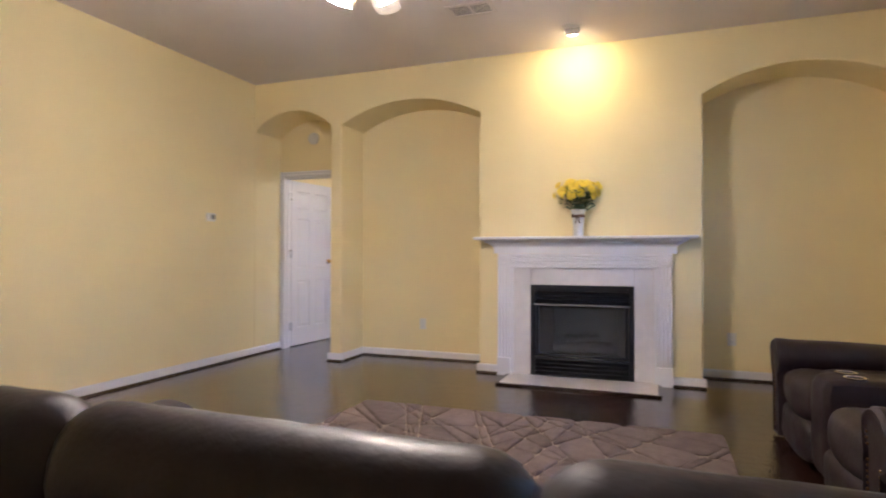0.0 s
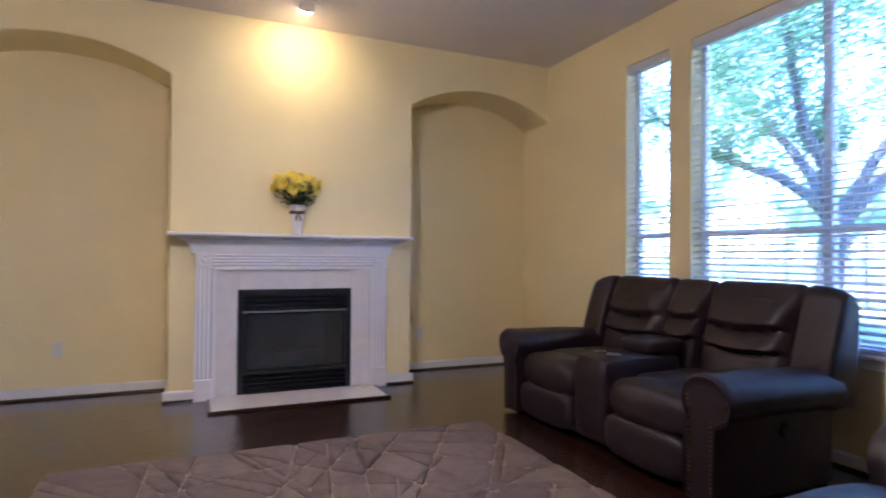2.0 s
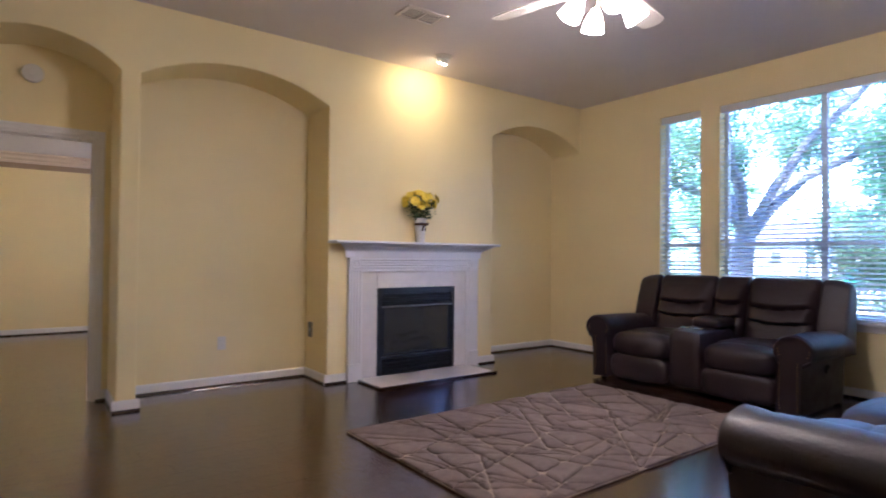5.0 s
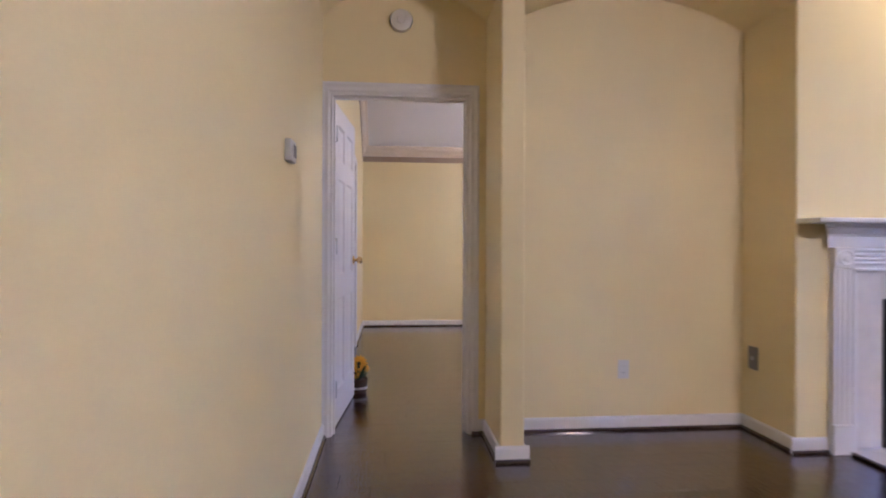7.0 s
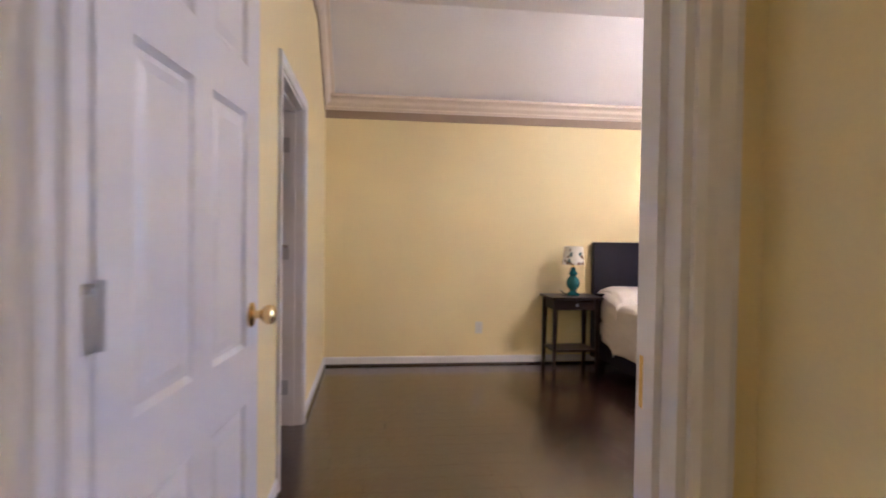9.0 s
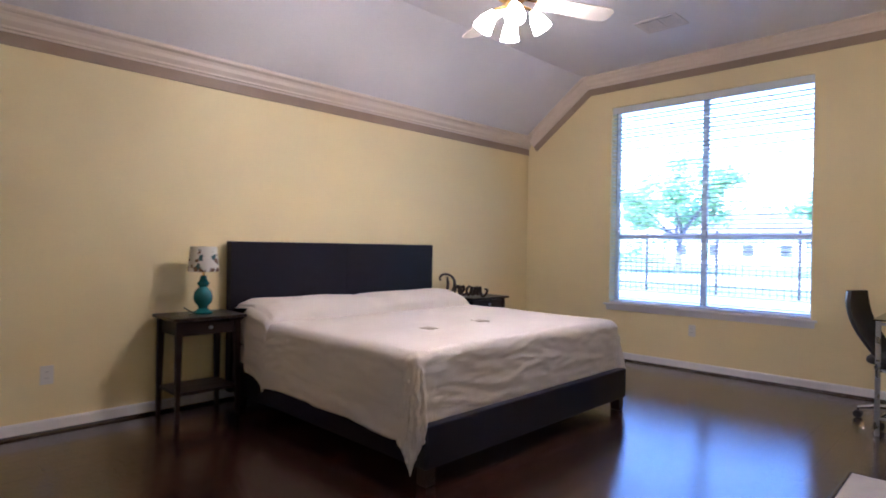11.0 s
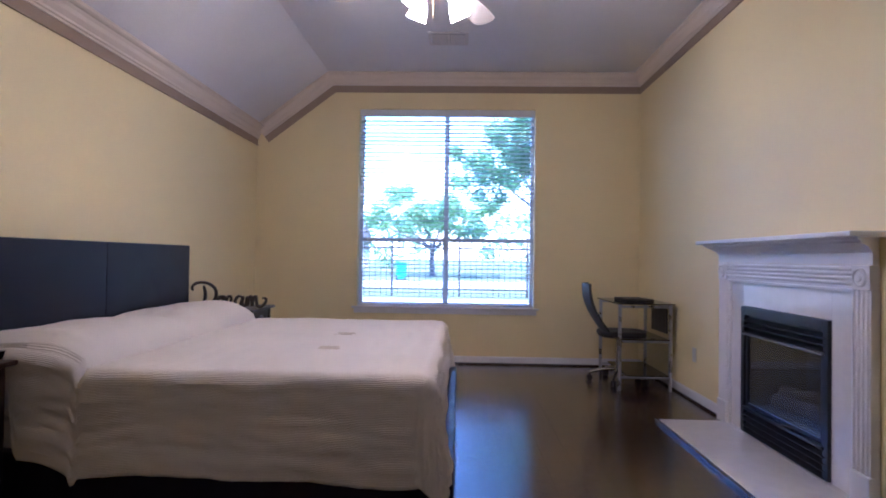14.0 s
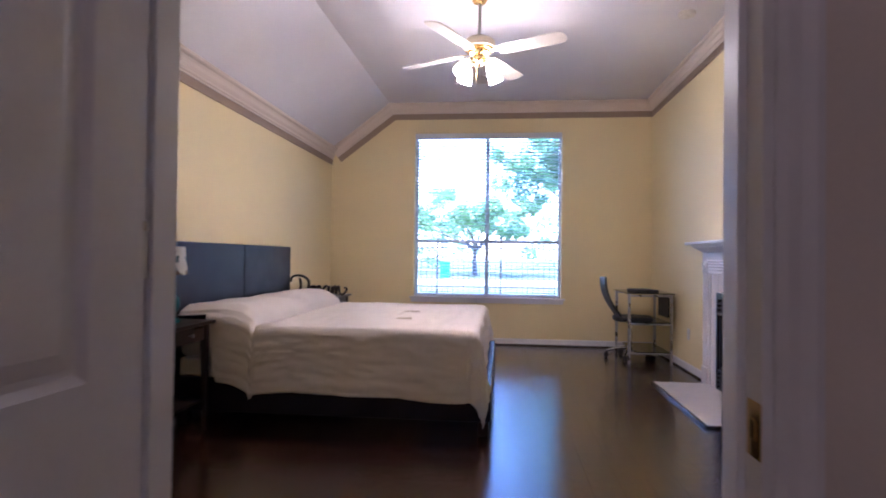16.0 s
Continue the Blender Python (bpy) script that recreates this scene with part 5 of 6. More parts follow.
            part("console_lid", cushion(bmesh.new(), (c, 0.53, 0.585), (w - 0.01, 0.34, 0.10), 4, 7), M_LEATHER, t)
            for dx in (-0.065, 0.065):
                bm = lathe(bmesh.new(), [(0.030, 0.003), (0.038, 0.0005), (0.046, 0.003), (0.048, 0.008), (0.042, 0.010), (0.037, 0.006), (0.036, -0.004), (0.030, -0.006)], 20, pose(c + dx, 0.17, 0.549))
                part("cup_holder", bm, M_CHROME, t, "chrome-rimmed cup holder")
                part("cup_well", lathe(bmesh.new(), [(0.0, 0.0), (0.035, 0.0), (0.035, 0.0035), (0.0, 0.0035)], 18, pose(c + dx, 0.17, 0.550)), M_PLASTIC, t, "black cup well")
            part("console_back", back_section(a, b, yb, 0.42, back_h - 0.004, (0.42, 0.68), lean, 0.25, 0.16), M_LEATHER, t)
    for xa, xb, out in ((0.006, arm_w + 0.004, -1), (total - arm_w - 0.004, total - 0.006, 1)):
        part("back_wing", back_section(xa, xb, yb - 0.02, 0.40, back_h - 0.012, (), lean, 0.27, 0.18, out), M_LEATHER, t)
    return t


recliner("loveseat", pose(2.30, -1.06, 0, 0, 0, -90), 2, True, 1.10, 1.005, "dark brown leather reclining loveseat with a cup-holder console", 0.59, recline=9, back_y=0.265)
recliner("sofa", pose(2.43, -3.655, 0, 0, 0, 180), 3, False, 1.10, 0.938, "dark brown leather three-seat reclining sofa facing the fireplace", 0.68, arm_w=0.27, back_y=0.235)


# rug, cut into carved panels by crossing lines
def rug():
    rng = random.Random(11)
    t = thing("area_rug", pose(0.765, -2.12, 0.001), "taupe carved-pile area rug with a pattern of crossing lines", "rug")
    hx, hy = 1.235, 0.76
    part("backing", boxes(((-hx, -hy, 0), (hx, hy, 0.009)), bevel=0.003), M_RUGB, t, "cream rug ground showing in the grooves")
    cells = [[Vector((-hx, -hy)), Vector((hx, -hy)), Vector((hx, hy)), Vector((-hx, hy))]]
    lines = []
    for k in range(60):
        a = Vector((rng.uniform(-hx, hx), rng.uniform(-hy, hy)))
        ang = radians(rng.choice((18, 52, 78, 112, 140, 163)) + rng.uniform(-9, 9))
        lines.append((a, a + Vector((math.cos(ang), math.sin(ang))), rng.uniform(0.45, 1.0)))
    for p, q, reach in lines:
        n = Vector((-(q - p).y, (q - p).x)).normalized()
        nxt = []
        for c in cells:
            d = [(v - p).dot(n) for v in c]
            mid = sum(c, Vector((0, 0))) / len(c)
            if min(d) > -0.03 or max(d) < 0.03 or abs((mid - p).dot(q - p)) > reach:
                nxt.append(c)
                continue
            for s in (1, -1):
                o = []
                for k in range(len(c)):
                    a, b, da, db = c[k], c[(k + 1) % len(c)], d[k] * s, d[(k + 1) % len(c)] * s
                    if da >= 0:
                        o.append(a)
                    if da * db < 0:
                        o.append(a.lerp(b, da / (da - db)))
                if len(o) > 2:
                    nxt.append(o)
        cells = nxt
    for c in cells:
        ctr = sum(c, Vector((0, 0))) / len(c)
        area = abs(sum(c[k].x * c[(k + 1) % len(c)].y - c[(k + 1) % len(c)].x * c[k].y for k in range(len(c)))) / 2
        if area < 0.0012:
            continue
        rad = math.sqrt(area)
        soft = c
        for _ in range(2):
            cut = []
            for n in range(len(soft)):
                v, before, after = soft[n], soft[n - 1], soft[(n + 1) % len(soft)]
                if abs(v.x) > hx - 0.001 or abs(v.y) > hy - 0.001:
                    cut.append(v)
                else:
                    cut += [v.lerp(before, 0.14), v.lerp(after, 0.14)]
            soft = cut
        c = soft
        bm = bmesh.new()
        rings = []
        for inset, z in ((0.0045, 0.0095), (0.0055, 0.016), (0.012, 0.0215), (0.026, 0.0255), (0.05, 0.0275)):
            f = max(0.15, 1 - inset / (rad * 0.55))
            rings.append([bm.verts.new((*(ctr + (v - ctr) * f), z + 0.002 * noise.noise(Vector((v.x * 9, v.y * 9, inset * 40))))) for v in c])
        k = len(c)
        for a, b in zip(rings, rings[1:]):
            for j in range(k):
                bm.faces.new((a[j], a[(j + 1) % k], b[(j + 1) % k], b[j]))
        bm.faces.new(rings[-1])
        bmesh.ops.recalc_face_normals(bm, faces=bm.faces)
        part("carved_panel", bm, M_RUG, t)
    return t


rug()


# end table, lamp and picture
t = thing("end_table", pose(3.09, -3.83, 0), "black wooden end table with a raised rim", "table")
part("top", boxes(((-0.33, -0.36, 0.535), (0.31, 0.36, 0.562)), bevel=0.004), M_ESP, t)
part("rim", boxes(((-0.33, -0.36, 0.5625), (-0.29, 0.36, 0.588)), ((0.27, -0.36, 0.5625), (0.31, 0.36, 0.588)), ((-0.29, -0.36, 0.5625), (0.27, -0.32, 0.588)), ((-0.29, 0.32, 0.5625), (0.27, 0.36, 0.588)), bevel=0.004), M_ESP, t)
part("apron", boxes(((-0.30, -0.33, 0.44), (0.28, 0.33, 0.5345)), bevel=0.003), M_ESP, t)
for x in (-0.28, 0.26):
    for y in (-0.31, 0.31):
        part("leg", boxes(((x - 0.025, y - 0.025, 0.001), (x + 0.025, y + 0.025, 0.4395)), bevel=0.004), M_ESP, t)
part("lower_shelf", boxes(((-0.27, -0.30, 0.14), (0.25, 0.30, 0.16)), bevel=0.003), M_ESP, t)

t = thing("table_lamp", pose(3.13, -3.79, 0.5635) @ Matrix.Diagonal((1.04, 1.04, 1.15, 1)), "carved wooden ring table lamp with a maroon shade", "lamp")
part("foot", lathe(bmesh.new(), [(0.0, 0.0), (0.085, 0.0), (0.085, 0.012), (0.07, 0.026), (0.04, 0.032), (0.0, 0.033)], 24), M_ESP, t)
for s in (-1, 1):
    bm = bmesh.new()
    pts, rad = [], []
    for k in range(17):
        a = radians(-88 + 168 * k / 16)
        pts.append((0, s * 0.128 * math.cos(a), 0.185 + 0.165 * math.sin(a)))
        rad.append(0.026 + 0.016 * math.sin(math.pi * k / 16))
    tube(bm, pts, rad, 12)
    part("ring_half", bm, M_LWOOD, t, "tan carved wooden half ring")
part("centre_wedge", prism(bmesh.new(), [(-0.02, 0.13), (0.02, 0.13), (0.055, 0.365), (-0.055, 0.365)], -0.025, 0.025, "x"), M_LWOOD, t, smooth=False)
part("ball", lathe(bmesh.new(), [(0.0, 0.365), (0.02, 0.368), (0.045, 0.39), (0.05, 0.412), (0.04, 0.435), (0.015, 0.45), (0.0, 0.452)], 22), M_ESP, t, "dark brown ball")
part("stem", cyl(bmesh.new(), (0, 0, 0.45), (0, 0, 0.70), 0.006), M_BRASS, t)
bm = bmesh.new()
sh = [(0.30, 0.462), (0.305, 0.47), (0.215, 0.60), (0.115, 0.745), (0.112, 0.745), (0.212, 0.60), (0.298, 0.466)]
lathe(bm, sh, 36)
part("shade", bm, M_LSHADE, t, "maroon fabric shade")
bm = bmesh.new()
for k in range(8):
    a = k * math.tau / 8
    tube(bm, [(r * math.cos(a), r * math.sin(a), z) for r, z in ((0.307, 0.468), (0.217, 0.60), (0.117, 0.745))], 0.003, 6)
part("shade_rib", bm, M_ESP, t)

t = thing("picture_frame", pose(2.93, -3.75, 0.5635, 0, 0, 62), "small pewter picture frame with a faded print", "picture frame")
part("frame", boxes(((-0.095, -0.012, 0.0), (-0.07, 0.012, 0.20)), ((0.07, -0.012, 0.0), (0.095, 0.012, 0.20)), ((-0.07, -0.012, 0.0), (0.07, 0.012, 0.025)), ((-0.07, -0.012, 0.175), (0.07, 0.012, 0.20)), bevel=0.004), M_PEWTER, t)
for x in (-0.034, 0.034):
    for z in (0.063, 0.137):
        part("print", boxes(((x - 0.03, -0.004, z - 0.033), (x + 0.03, 0.004, z + 0.033))), M_PHOTO, t)
part("mount", boxes(((-0.07, -0.001, 0.025), (0.07, 0.003, 0.175))), M_PEWTER, t)
part("strut", boxes(((-0.015, 0.013, 0.001), (0.015, 0.05, 0.006)), bevel=0.001), M_PLASTIC, t)


# ------------------------------------------------------------------ bedroom furniture
BX0, BX1, BY0 = 0.03, 2.11, 3.015
t = thing("bed", pose(0, 0, 0), "black leatherette king bed with a tall headboard", "bed")
bm = boxes(((0.022, 5.125, 0.08), (1.0768, 5.205, 1.21)), bevel=0.007)
part("headboard_panel", bm, M_VINYL, t)
bm = boxes(((1.0772, 5.125, 0.08), (2.132, 5.205, 1.21)), bevel=0.007)
part("headboard_panel", bm, M_VINYL, t)
part("side_rail", boxes(((BX0, BY0 + 0.06, 0.09), (BX0 + 0.06, 5.11, 0.31)), bevel=0.014), M_VINYL, t)
part("side_rail", boxes(((BX1 - 0.06, BY0 + 0.06, 0.09), (BX1, 5.11, 0.31)), bevel=0.014), M_VINYL, t)
part("foot_rail", boxes(((BX0, BY0, 0.09), (BX1, BY0 + 0.06, 0.31)), bevel=0.014), M_VINYL, t)
for x in (BX0 + 0.05, BX1 - 0.05):
    for y in (BY0 + 0.05, 5.06):
        part("leg", boxes(((x - 0.035, y - 0.035, 0.001), (x + 0.035, y + 0.035, 0.0895)), bevel=0.006), M_ESP, t)
part("slat_deck", boxes(((BX0 + 0.06, BY0 + 0.06, 0.26), (BX1 - 0.06, 5.11, 0.30))), M_ESP, t)
part("box_spring", boxes(((BX0 + 0.045, BY0 + 0.15, 0.30), (BX1 - 0.045, 5.105, 0.432)), bevel=0.02), M_SHEET, t, "white box spring")
part("mattress", boxes(((BX0 + 0.04, BY0 + 0.15, 0.4325), (BX1 - 0.04, 5.105, 0.642)), bevel=0.045), M_SHEET, t, "white mattress")


MARKS = ((1.236, 3.709), (0.689, 3.685))


def bedspread():
    """One sheet laid over the mattress and pillows, hanging over three sides."""
    bm = bmesh.new()
    weave = bm.loops.layers.uv.new("weave")
    x0, x1, y0, y1, top = BX0 + 0.045, BX1 - 0.045, BY0 + 0.145, 5.10, 0.655
    ow, oe, of = 0.45, 0.42, 0.425
    nx, ny = 196, 176
    grid = []
    for j in range(ny + 1):
        row = []
        for i in range(nx + 1):
            s = x0 - ow + (x1 - x0 + ow + oe) * i / nx
            w = y0 - of + (y1 - y0 + of) * j / ny
            dx = min(0, s - x0) + max(0, s - x1)
            if dx < 0 and w > 4.80:
                dx *= max(0.05, 1 - (w - 4.80) / 0.10)
            dy = min(0, w - y0)
            d = math.hypot(dx, dy)
            px, py = min(max(s, x0), x1), max(w, y0)
            z = top
            tuck = 4.575 + 0.012 * noise.noise(Vector((px * 2.0, 1.0, 4.0)))
            if py > tuck:
                run = min(1.0, (py - tuck) / 0.22)
                side = min(1.0, max(0.0, (px - x0 + 0.05) / 0.16)) * min(1.0, max(0.0, (x1 + 0.05 - px) / 0.16))
                two = 1.0 - 0.22 * math.exp(-((px - (x0 + x1) / 2) / 0.13) ** 2)
                z += 0.135 * math.sqrt(max(0.0, 1 - (1 - run) ** 2)) * (0.55 + 0.45 * side) * two * (1 - 0.16 * max(0.0, (py - 4.88) / 0.22))
                z += 0.006 * noise.noise(Vector((px * 5, py * 4, 2.0)))
            else:
                z -= 0.010 * math.exp(-((py - tuck) / 0.03) ** 2)
            z += 0.005 * noise.noise(Vector((px * 2.5, py * 3.5, 0.0))) + 0.003 * noise.noise(Vector((px * 4, py * 16, 3.0))) + 0.0015 * noise.noise(Vector((px * 22, py * 14, 7.0)))
            if d > 0:
                ux, uy = dx / d, dy / d
                run = s * (uy * uy) + w * (ux * ux)
                fold = math.sin(run * 9.0 + 1.3 * math.sin(run * 3.1)) * 0.5 + math.sin(run * 21.0 + 2) * 0.25
                corner = min(1.0, 4 * abs(ux * uy))
                grow = min(1.0, d / 0.22) * (1 - 0.7 * corner)
                wrinkle = 0.008 * noise.noise(Vector((run * 3.0, d * 22.0, 5.0))) + 0.007 * noise.noise(Vector((run * 9.0, d * 38.0, 9.0))) + 0.005 * noise.noise(Vector((run * 2.0 + d * 5.0, d * 6.0, 1.0)))
                rad = 0.045
                arc = min(d / rad, math.pi / 2)
                f = rad * math.sin(arc) + 0.006 * arc + (0.035 + 0.05 * corner) * min(1.0, d / 0.4) + 0.011 * fold * grow + wrinkle * min(1.0, d / 0.06)
                hang = rad * (1 - math.cos(arc)) + max(0.0, d - rad * math.pi / 2)
                px += ux * f
                py += uy * f
                z -= hang + 0.012 * math.sin(run * 4.2) * grow + 0.007 * math.sin(run * 9.7 + 1) * grow
                if dx and not dy and py > 4.55:
                    z -= 0.02
                z = max(z, 0.07)
            row.append(bm.verts.new((px, py, z)))
        grid.append(row)
    for j in range(ny):
        for i in range(nx):
            face = bm.faces.new((grid[j][i], grid[j][i + 1], grid[j + 1][i + 1], grid[j + 1][i]))
            for loop, a, b in zip(face.loops, (i, i + 1, i + 1, i), (j, j, j + 1, j + 1)):
                loop[weave].uv = (x0 - ow + (x1 - x0 + ow + oe) * a / nx, y0 - of + (y1 - y0 + of) * b / ny)
    t = thing("bedspread", pose(0, 0, 0), "rumpled cream cotton bedspread covering the bed and pillows", "bedspread")
    ob = part("cover", bm, M_COVER, t)
    md = ob.modifiers.new("cloth", "SOLIDIFY")
    md.thickness, md.offset = 0.006, 1.0
    rng = random.Random(6)
    for cx, cy in MARKS:
        for k in range(4):
            y = cy + rng.uniform(-0.012, 0.012)
            w = rng.uniform(0.035, 0.06)
            xx = cx + 0.024 * (k - 1.5)
            zz = top + 0.0085 + 0.005 * noise.noise(Vector((xx * 2.5, y * 3.5, 0.0))) + 0.003 * noise.noise(Vector((xx * 4, y * 16, 3.0)))
            part("stitched_mark", box(bmesh.new(), (xx - 0.007, y - w, zz - 0.004), (xx + 0.007, y + w, zz), 0.002), M_STAIN, t, "faint tan stitched mark")
    return t


def ribbed_mat():
    m = noise_mat("cream_ribbed_cotton", (0.74, 0.68, 0.62), 0.92, vary=0.06, scale=3, fine=180, bump=0.25, spec=0.2)
    t = m.node_tree
    n, l = t.nodes, t.links
    tc = n.new("ShaderNodeTexCoord")
    wv = n.new("ShaderNodeTexWave")
    wv.bands_direction = "X"
    wv.inputs["Scale"].default_value = 50
    wv.inputs["Distortion"].default_value = 1.6
    wv.inputs["Detail Scale"].default_value = 1.0
    l.new(tc.outputs["UV"], wv.inputs[0])
    bp = n.new("ShaderNodeBump")
    bp.inputs["Strength"].default_value = 0.36
    bp.inputs["Distance"].default_value = 0.006
    l.new(wv.outputs["Fac"], bp.inputs["Height"])
    old = n["Principled BSDF"].inputs["Normal"].links[0].from_node
    l.new(old.outputs[0], bp.inputs["Normal"])
    l.new(bp.outputs[0], n["Principled BSDF"].inputs["Normal"])
    return m


M_COVER = ribbed_mat()
bedspread()


def nightstand(m, w, d, label):
    t = thing("nightstand", m, label, "nightstand", "espresso nightstands by the bed")
    h = 0.70
    part("top", boxes(((-w / 2 - 0.03, -d / 2 - 0.03, h - 0.022), (w / 2 + 0.03, d / 2, h)), bevel=0.006), M_ESP, t)
    part("apron", boxes(((-w / 2 + 0.02, -d / 2 + 0.018, h - 0.125), (w / 2 - 0.02, d / 2 - 0.01, h - 0.0225)), bevel=0.002), M_ESP, t)
    dr = part("drawer", boxes(((-w / 2 + 0.045, -d / 2 + 0.008, h - 0.118), (w / 2 - 0.045, -d / 2 + 0.0175, h - 0.03)), bevel=0.003), M_ESP, t)
    part("knob", lathe(bmesh.new(), [(0.0, 0.0), (0.006, 0.0), (0.006, 0.012), (0.013, 0.018), (0.011, 0.026), (0.0, 0.028)], 14, pose(0, -d / 2 + 0.008, h - 0.075, 90, 0, 0)), M_STEEL, dr, "small metal knob")
    for sx in (-1, 1):
        for sy in (-1, 1):
            x, y = sx * (w / 2 - 0.022), sy * (d / 2 - 0.022)
            bm = boxes(((x - 0.022, y - 0.022, 0.001), (x + 0.022, y + 0.022, h - 0.0225)), bevel=0.003)
            for v in bm.verts:
                if v.co.z < 0.3:
                    v.co.x, v.co.y = x + (v.co.x - x) * 0.62 + sx * 0.008, y + (v.co.y - y) * 0.62 + sy * 0.008
            part("leg", bm, M_ESP, t)
    part("shelf", boxes(((-w / 2 + 0.012, -d / 2 + 0.012, 0.185), (w / 2 - 0.012, d / 2 - 0.012, 0.205)), bevel=0.003), M_ESP, t)
    return t


nightstand(pose(-0.255, 5.015, 0), 0.44, 0.36, "dark espresso nightstand with one drawer and a low shelf")
nightstand(pose(2.50, 4.93, 0), 0.50, 0.50, "dark espresso nightstand on the window side of the bed")

t = thing("bedside_lamp", pose(-0.24, 4.99, 0.7005), "turquoise ceramic bedside lamp with a floral shade", "lamp")
part("base", lathe(bmesh.new(), [(0.0, 0.0), (0.062, 0.0), (0.064, 0.014), (0.045, 0.026), (0.030, 0.04), (0.034, 0.055), (0.058, 0.085), (0.064, 0.12), (0.056, 0.155), (0.034, 0.18), (0.026, 0.19), (0.038, 0.20),
                                 (0.040, 0.215), (0.026, 0.235), (0.018, 0.265), (0.0, 0.27)], 26), M_TEAL, t)
part("stem", cyl(bmesh.new(), (0, 0, 0.265), (0, 0, 0.33), 0.008), M_BRASS, t)
part("shade", lathe(bmesh.new(), [(0.102, 0.295), (0.104, 0.297), (0.085, 0.468), (0.083, 0.468), (0.100, 0.30)], 30), M_FLORAL, t, "white shade with a blossom print")
part("cord", tube(bmesh.new(), [(-0.06, 0.0, 0.008), (-0.10, 0.02, 0.035), (-0.13, 0.0, 0.05), (-0.11, -0.04, 0.03), (-0.07, -0.05, 0.012), (-0.12, -0.07, 0.005)], 0.0035, 6), M_PLASTIC, t)


def word_sign(m, label):
    """Joined script letters bent from round bar."""
    strokes = (
        ((0.045, 0.20), (0.060, 0.12), (0.050, 0.04), (0.035, 0.0)),
        ((-0.045, 0.15), (-0.05, 0.19), (-0.01, 0.225), (0.07, 0.225), (0.135, 0.18), (0.15, 0.11), (0.12, 0.04), (0.06, 0.0), (0.0, 0.005), (-0.02, 0.03), (0.01, 0.035), (0.06, 0.0)),
        ((0.15, 0.01), (0.18, 0.10), (0.187, 0.082), (0.215, 0.10), (0.208, 0.04), (0.228, 0.003)),
        ((0.228, 0.003), (0.275, 0.055), (0.268, 0.10), (0.242, 0.085), (0.240, 0.035), (0.265, 0.0), (0.305, 0.02)),
        ((0.372, 0.09), (0.338, 0.102), (0.310, 0.06), (0.325, 0.005), (0.358, 0.03), (0.376, 0.098), (0.372, 0.025), (0.395, 0.004)),
        ((0.395, 0.004), (0.410, 0.098), (0.416, 0.010), (0.424, 0.075), (0.445, 0.10), (0.454, 0.010), (0.462, 0.075), (0.484, 0.10), (0.494, 0.025), (0.52, 0.0), (0.56, 0.035), (0.57, 0.08), (0.54, 0.085)),
    )
    t = thing("word_sign", m, label, "sign")
    for points in strokes:
        q = [Vector((x, y, 0)) for x, y in points]
        ends = [q[0]] + q + [q[-1]]
        line = []
        for a, b, c, d in zip(ends, ends[1:], ends[2:], ends[3:]):
            for k in range(5):
                u = k / 5
                line.append(0.5 * (2 * b + (c - a) * u + (2 * a - 5 * b + 4 * c - d) * u * u + (3 * b - a - 3 * c + d) * u ** 3))
        line.append(q[-1])
        wide = [0.0145 - 0.005 * abs(2 * k / (len(line) - 1) - 1) ** 3 for k in range(len(line))]
        part("letter", tube(bmesh.new(), line, wide, 8), M_SIGN, t)
    return t


word_sign(Matrix.Translation((2.30, 5.13, 0.715)) @ pose(0, 0, 0, 90, 0, -84) @ Matrix.Diagonal((0.95, 0.86, 1, 1)), "dark metal script sign reading Dream")


# desk and chair
t = thing("computer_desk", pose(2.73, 1.12, 0), "small black glass computer desk on silver tube legs", "desk")
dw, dd, dh = 0.74, 0.50, 0.765
part("glass_top", boxes(((0, 0, dh - 0.010), (dw, dd, dh)), bevel=0.003), M_TINT, t, "black tinted glass top")
for x in (0.03, dw - 0.03):
    for y in (0.03, dd - 0.03):
        part("leg", cyl(bmesh.new(), (x, y, 0.001), (x, y, dh - 0.0105), 0.015), M_STEEL, t, "silver tube leg")
for z in (0.115, 0.43, dh - 0.03):
    for u, v in (((0.03, 0.03), (0.03, dd - 0.03)), ((dw - 0.03, 0.03), (dw - 0.03, dd - 0.03)), ((0.03, 0.03), (dw - 0.03, 0.03))):
        part("crossbar", cyl(bmesh.new(), (*u, z), (*v, z), 0.010, seg=10), M_STEEL, t, "silver tube crossbar")
part("keyboard_shelf", boxes(((0.02, 0.04, 0.441), (dw - 0.02, dd - 0.01, 0.453)), bevel=0.003), M_TINT, t)
part("bottom_shelf", boxes(((0.02, 0.04, 0.126), (dw - 0.02, dd * 0.8, 0.136)), bevel=0.003), M_TINT, t)
part("modesty_panel", boxes(((0.05, 0.045, 0.50), (dw * 0.6, 0.06, 0.72)), bevel=0.003), M_PLASTIC, t)
t = thing("laptop", pose(3.07, 1.38, dh + 0.0005, 0, 0, 6), "closed black laptop on the glass desk", "laptop")
part("body", boxes(((-0.17, -0.12, 0.0), (0.17, 0.12, 0.016)), bevel=0.004), M_PLASTIC, t)
part("lid", boxes(((-0.17, -0.12, 0.0165), (0.17, 0.12, 0.026)), bevel=0.004), M_PLASTIC, t)

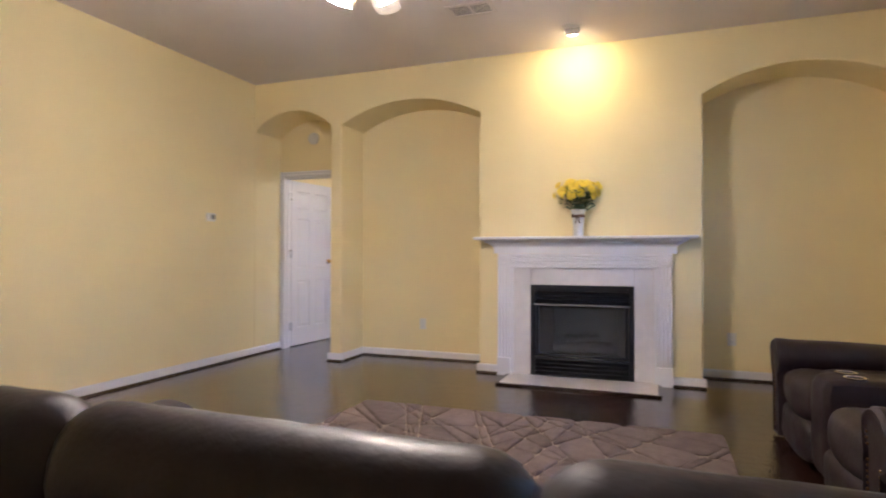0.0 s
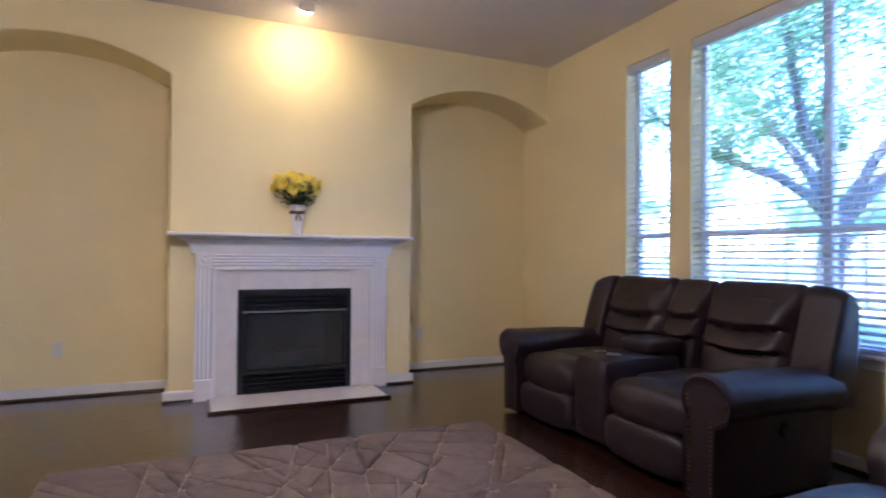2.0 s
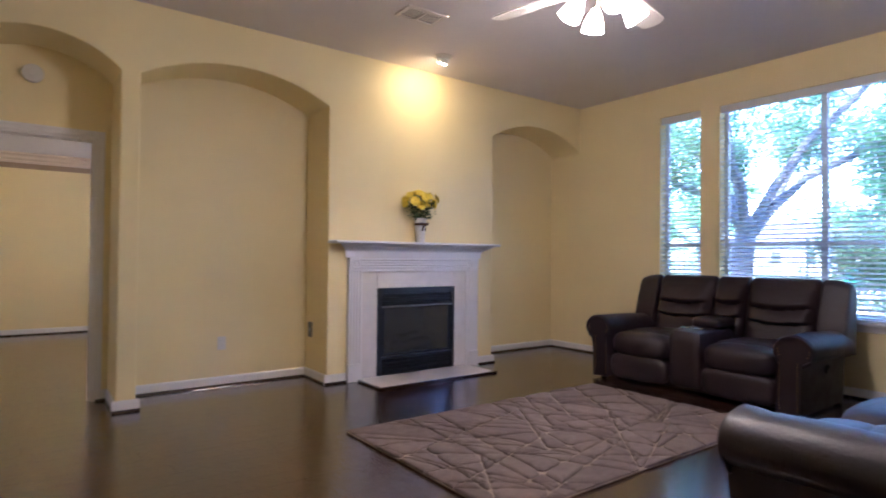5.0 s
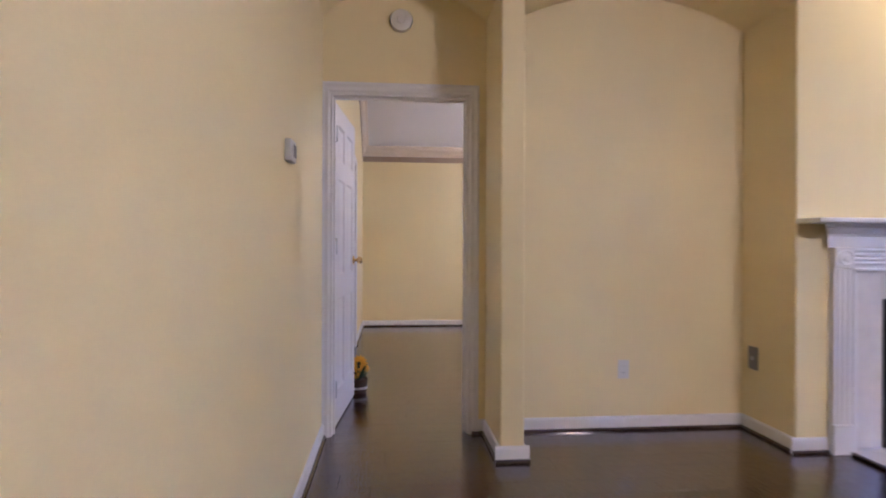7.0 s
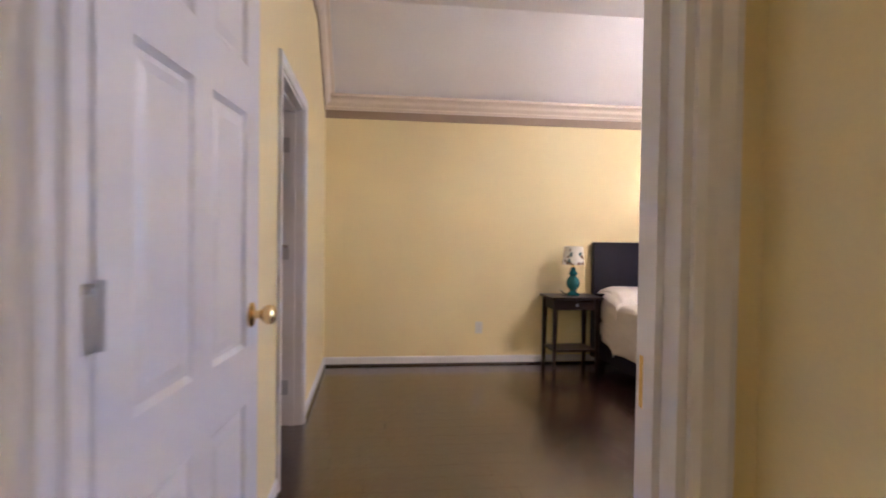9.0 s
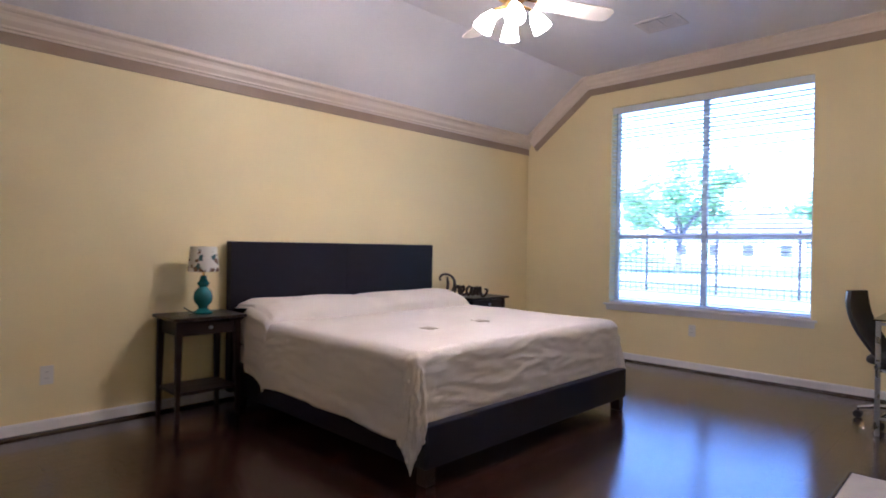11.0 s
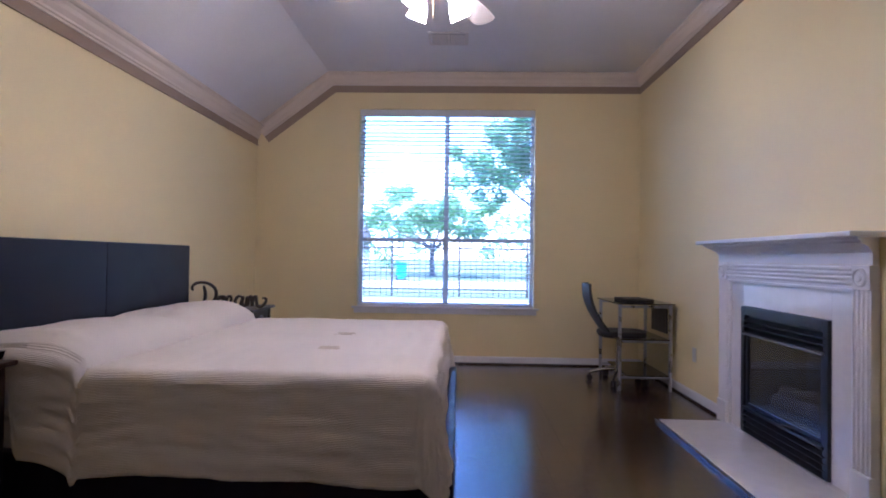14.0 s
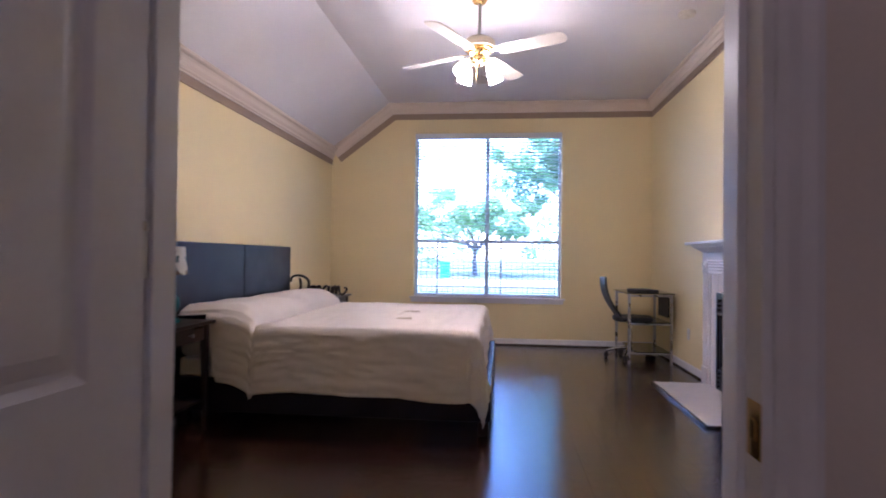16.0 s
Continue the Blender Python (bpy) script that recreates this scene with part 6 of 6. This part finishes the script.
t = thing("office_chair", pose(3.16, 1.49, 0, 0, 0, -8), "black plastic office chair on a chrome star base", "chair")
part("seat", cushion(bmesh.new(), (0, -0.02, 0.455), (0.44, 0.43, 0.07), 4, 7, -0.01), M_PLASTIC, t)
bm = bmesh.new()
g = []
for j in range(13):
    v = j / 12
    z = 0.46 + 0.46 * v
    y = 0.13 + 0.075 * math.sin(v * 2.6) + 0.15 * v
    hw = 0.215 - 0.04 * abs(v - 0.45) - 0.06 * max(0, v - 0.85) * 3
    g.append([(hw * (i / 6 - 1), y - 0.05 * abs(i / 6 - 1) ** 2, z) for i in range(13)])
vs = [[[bm.verts.new((x, y + o, z)) for x, y, z in r] for r in g] for o in (0.0, 0.024)]
for o in (0, 1):
    for j in range(12):
        for i in range(12):
            q = (vs[o][j][i], vs[o][j][i + 1], vs[o][j + 1][i + 1], vs[o][j + 1][i])
            bm.faces.new(q if o else q[::-1])
for j in range(12):
    for i in (0, 12):
        bm.faces.new((vs[0][j][i], vs[0][j + 1][i], vs[1][j + 1][i], vs[1][j][i]))
for i in range(12):
    for j in (0, 12):
        bm.faces.new((vs[0][j][i], vs[0][j][i + 1], vs[1][j][i + 1], vs[1][j][i]))
bmesh.ops.recalc_face_normals(bm, faces=bm.faces)
part("backrest", bm, M_PLASTIC, t)
part("gas_lift", cyl(bmesh.new(), (0, 0, 0.13), (0, 0, 0.415), 0.024), M_CHROME, t)
part("hub", cyl(bmesh.new(), (0, 0, 0.09), (0, 0, 0.14), 0.04), M_CHROME, t)
for k in range(5):
    a = radians(72 * k + 20)
    part("base_arm", tube(bmesh.new(), [(0.03 * math.cos(a), 0.03 * math.sin(a), 0.118), (0.15 * math.cos(a), 0.15 * math.sin(a), 0.108), (0.265 * math.cos(a), 0.265 * math.sin(a), 0.075)], [0.02, 0.017, 0.012], 10), M_CHROME, t)
    c = Vector((0.265 * math.cos(a), 0.265 * math.sin(a), 0.028))
    s = Vector((-math.sin(a), math.cos(a), 0)) * 0.022
    bm = cyl(bmesh.new(), c - s, c - s * 0.15, 0.027)
    cyl(bm, c + s * 0.15, c + s, 0.027)
    cyl(bm, c, c + Vector((0, 0, 0.045)), 0.008)
    part("caster", bm, M_PLASTIC, t)
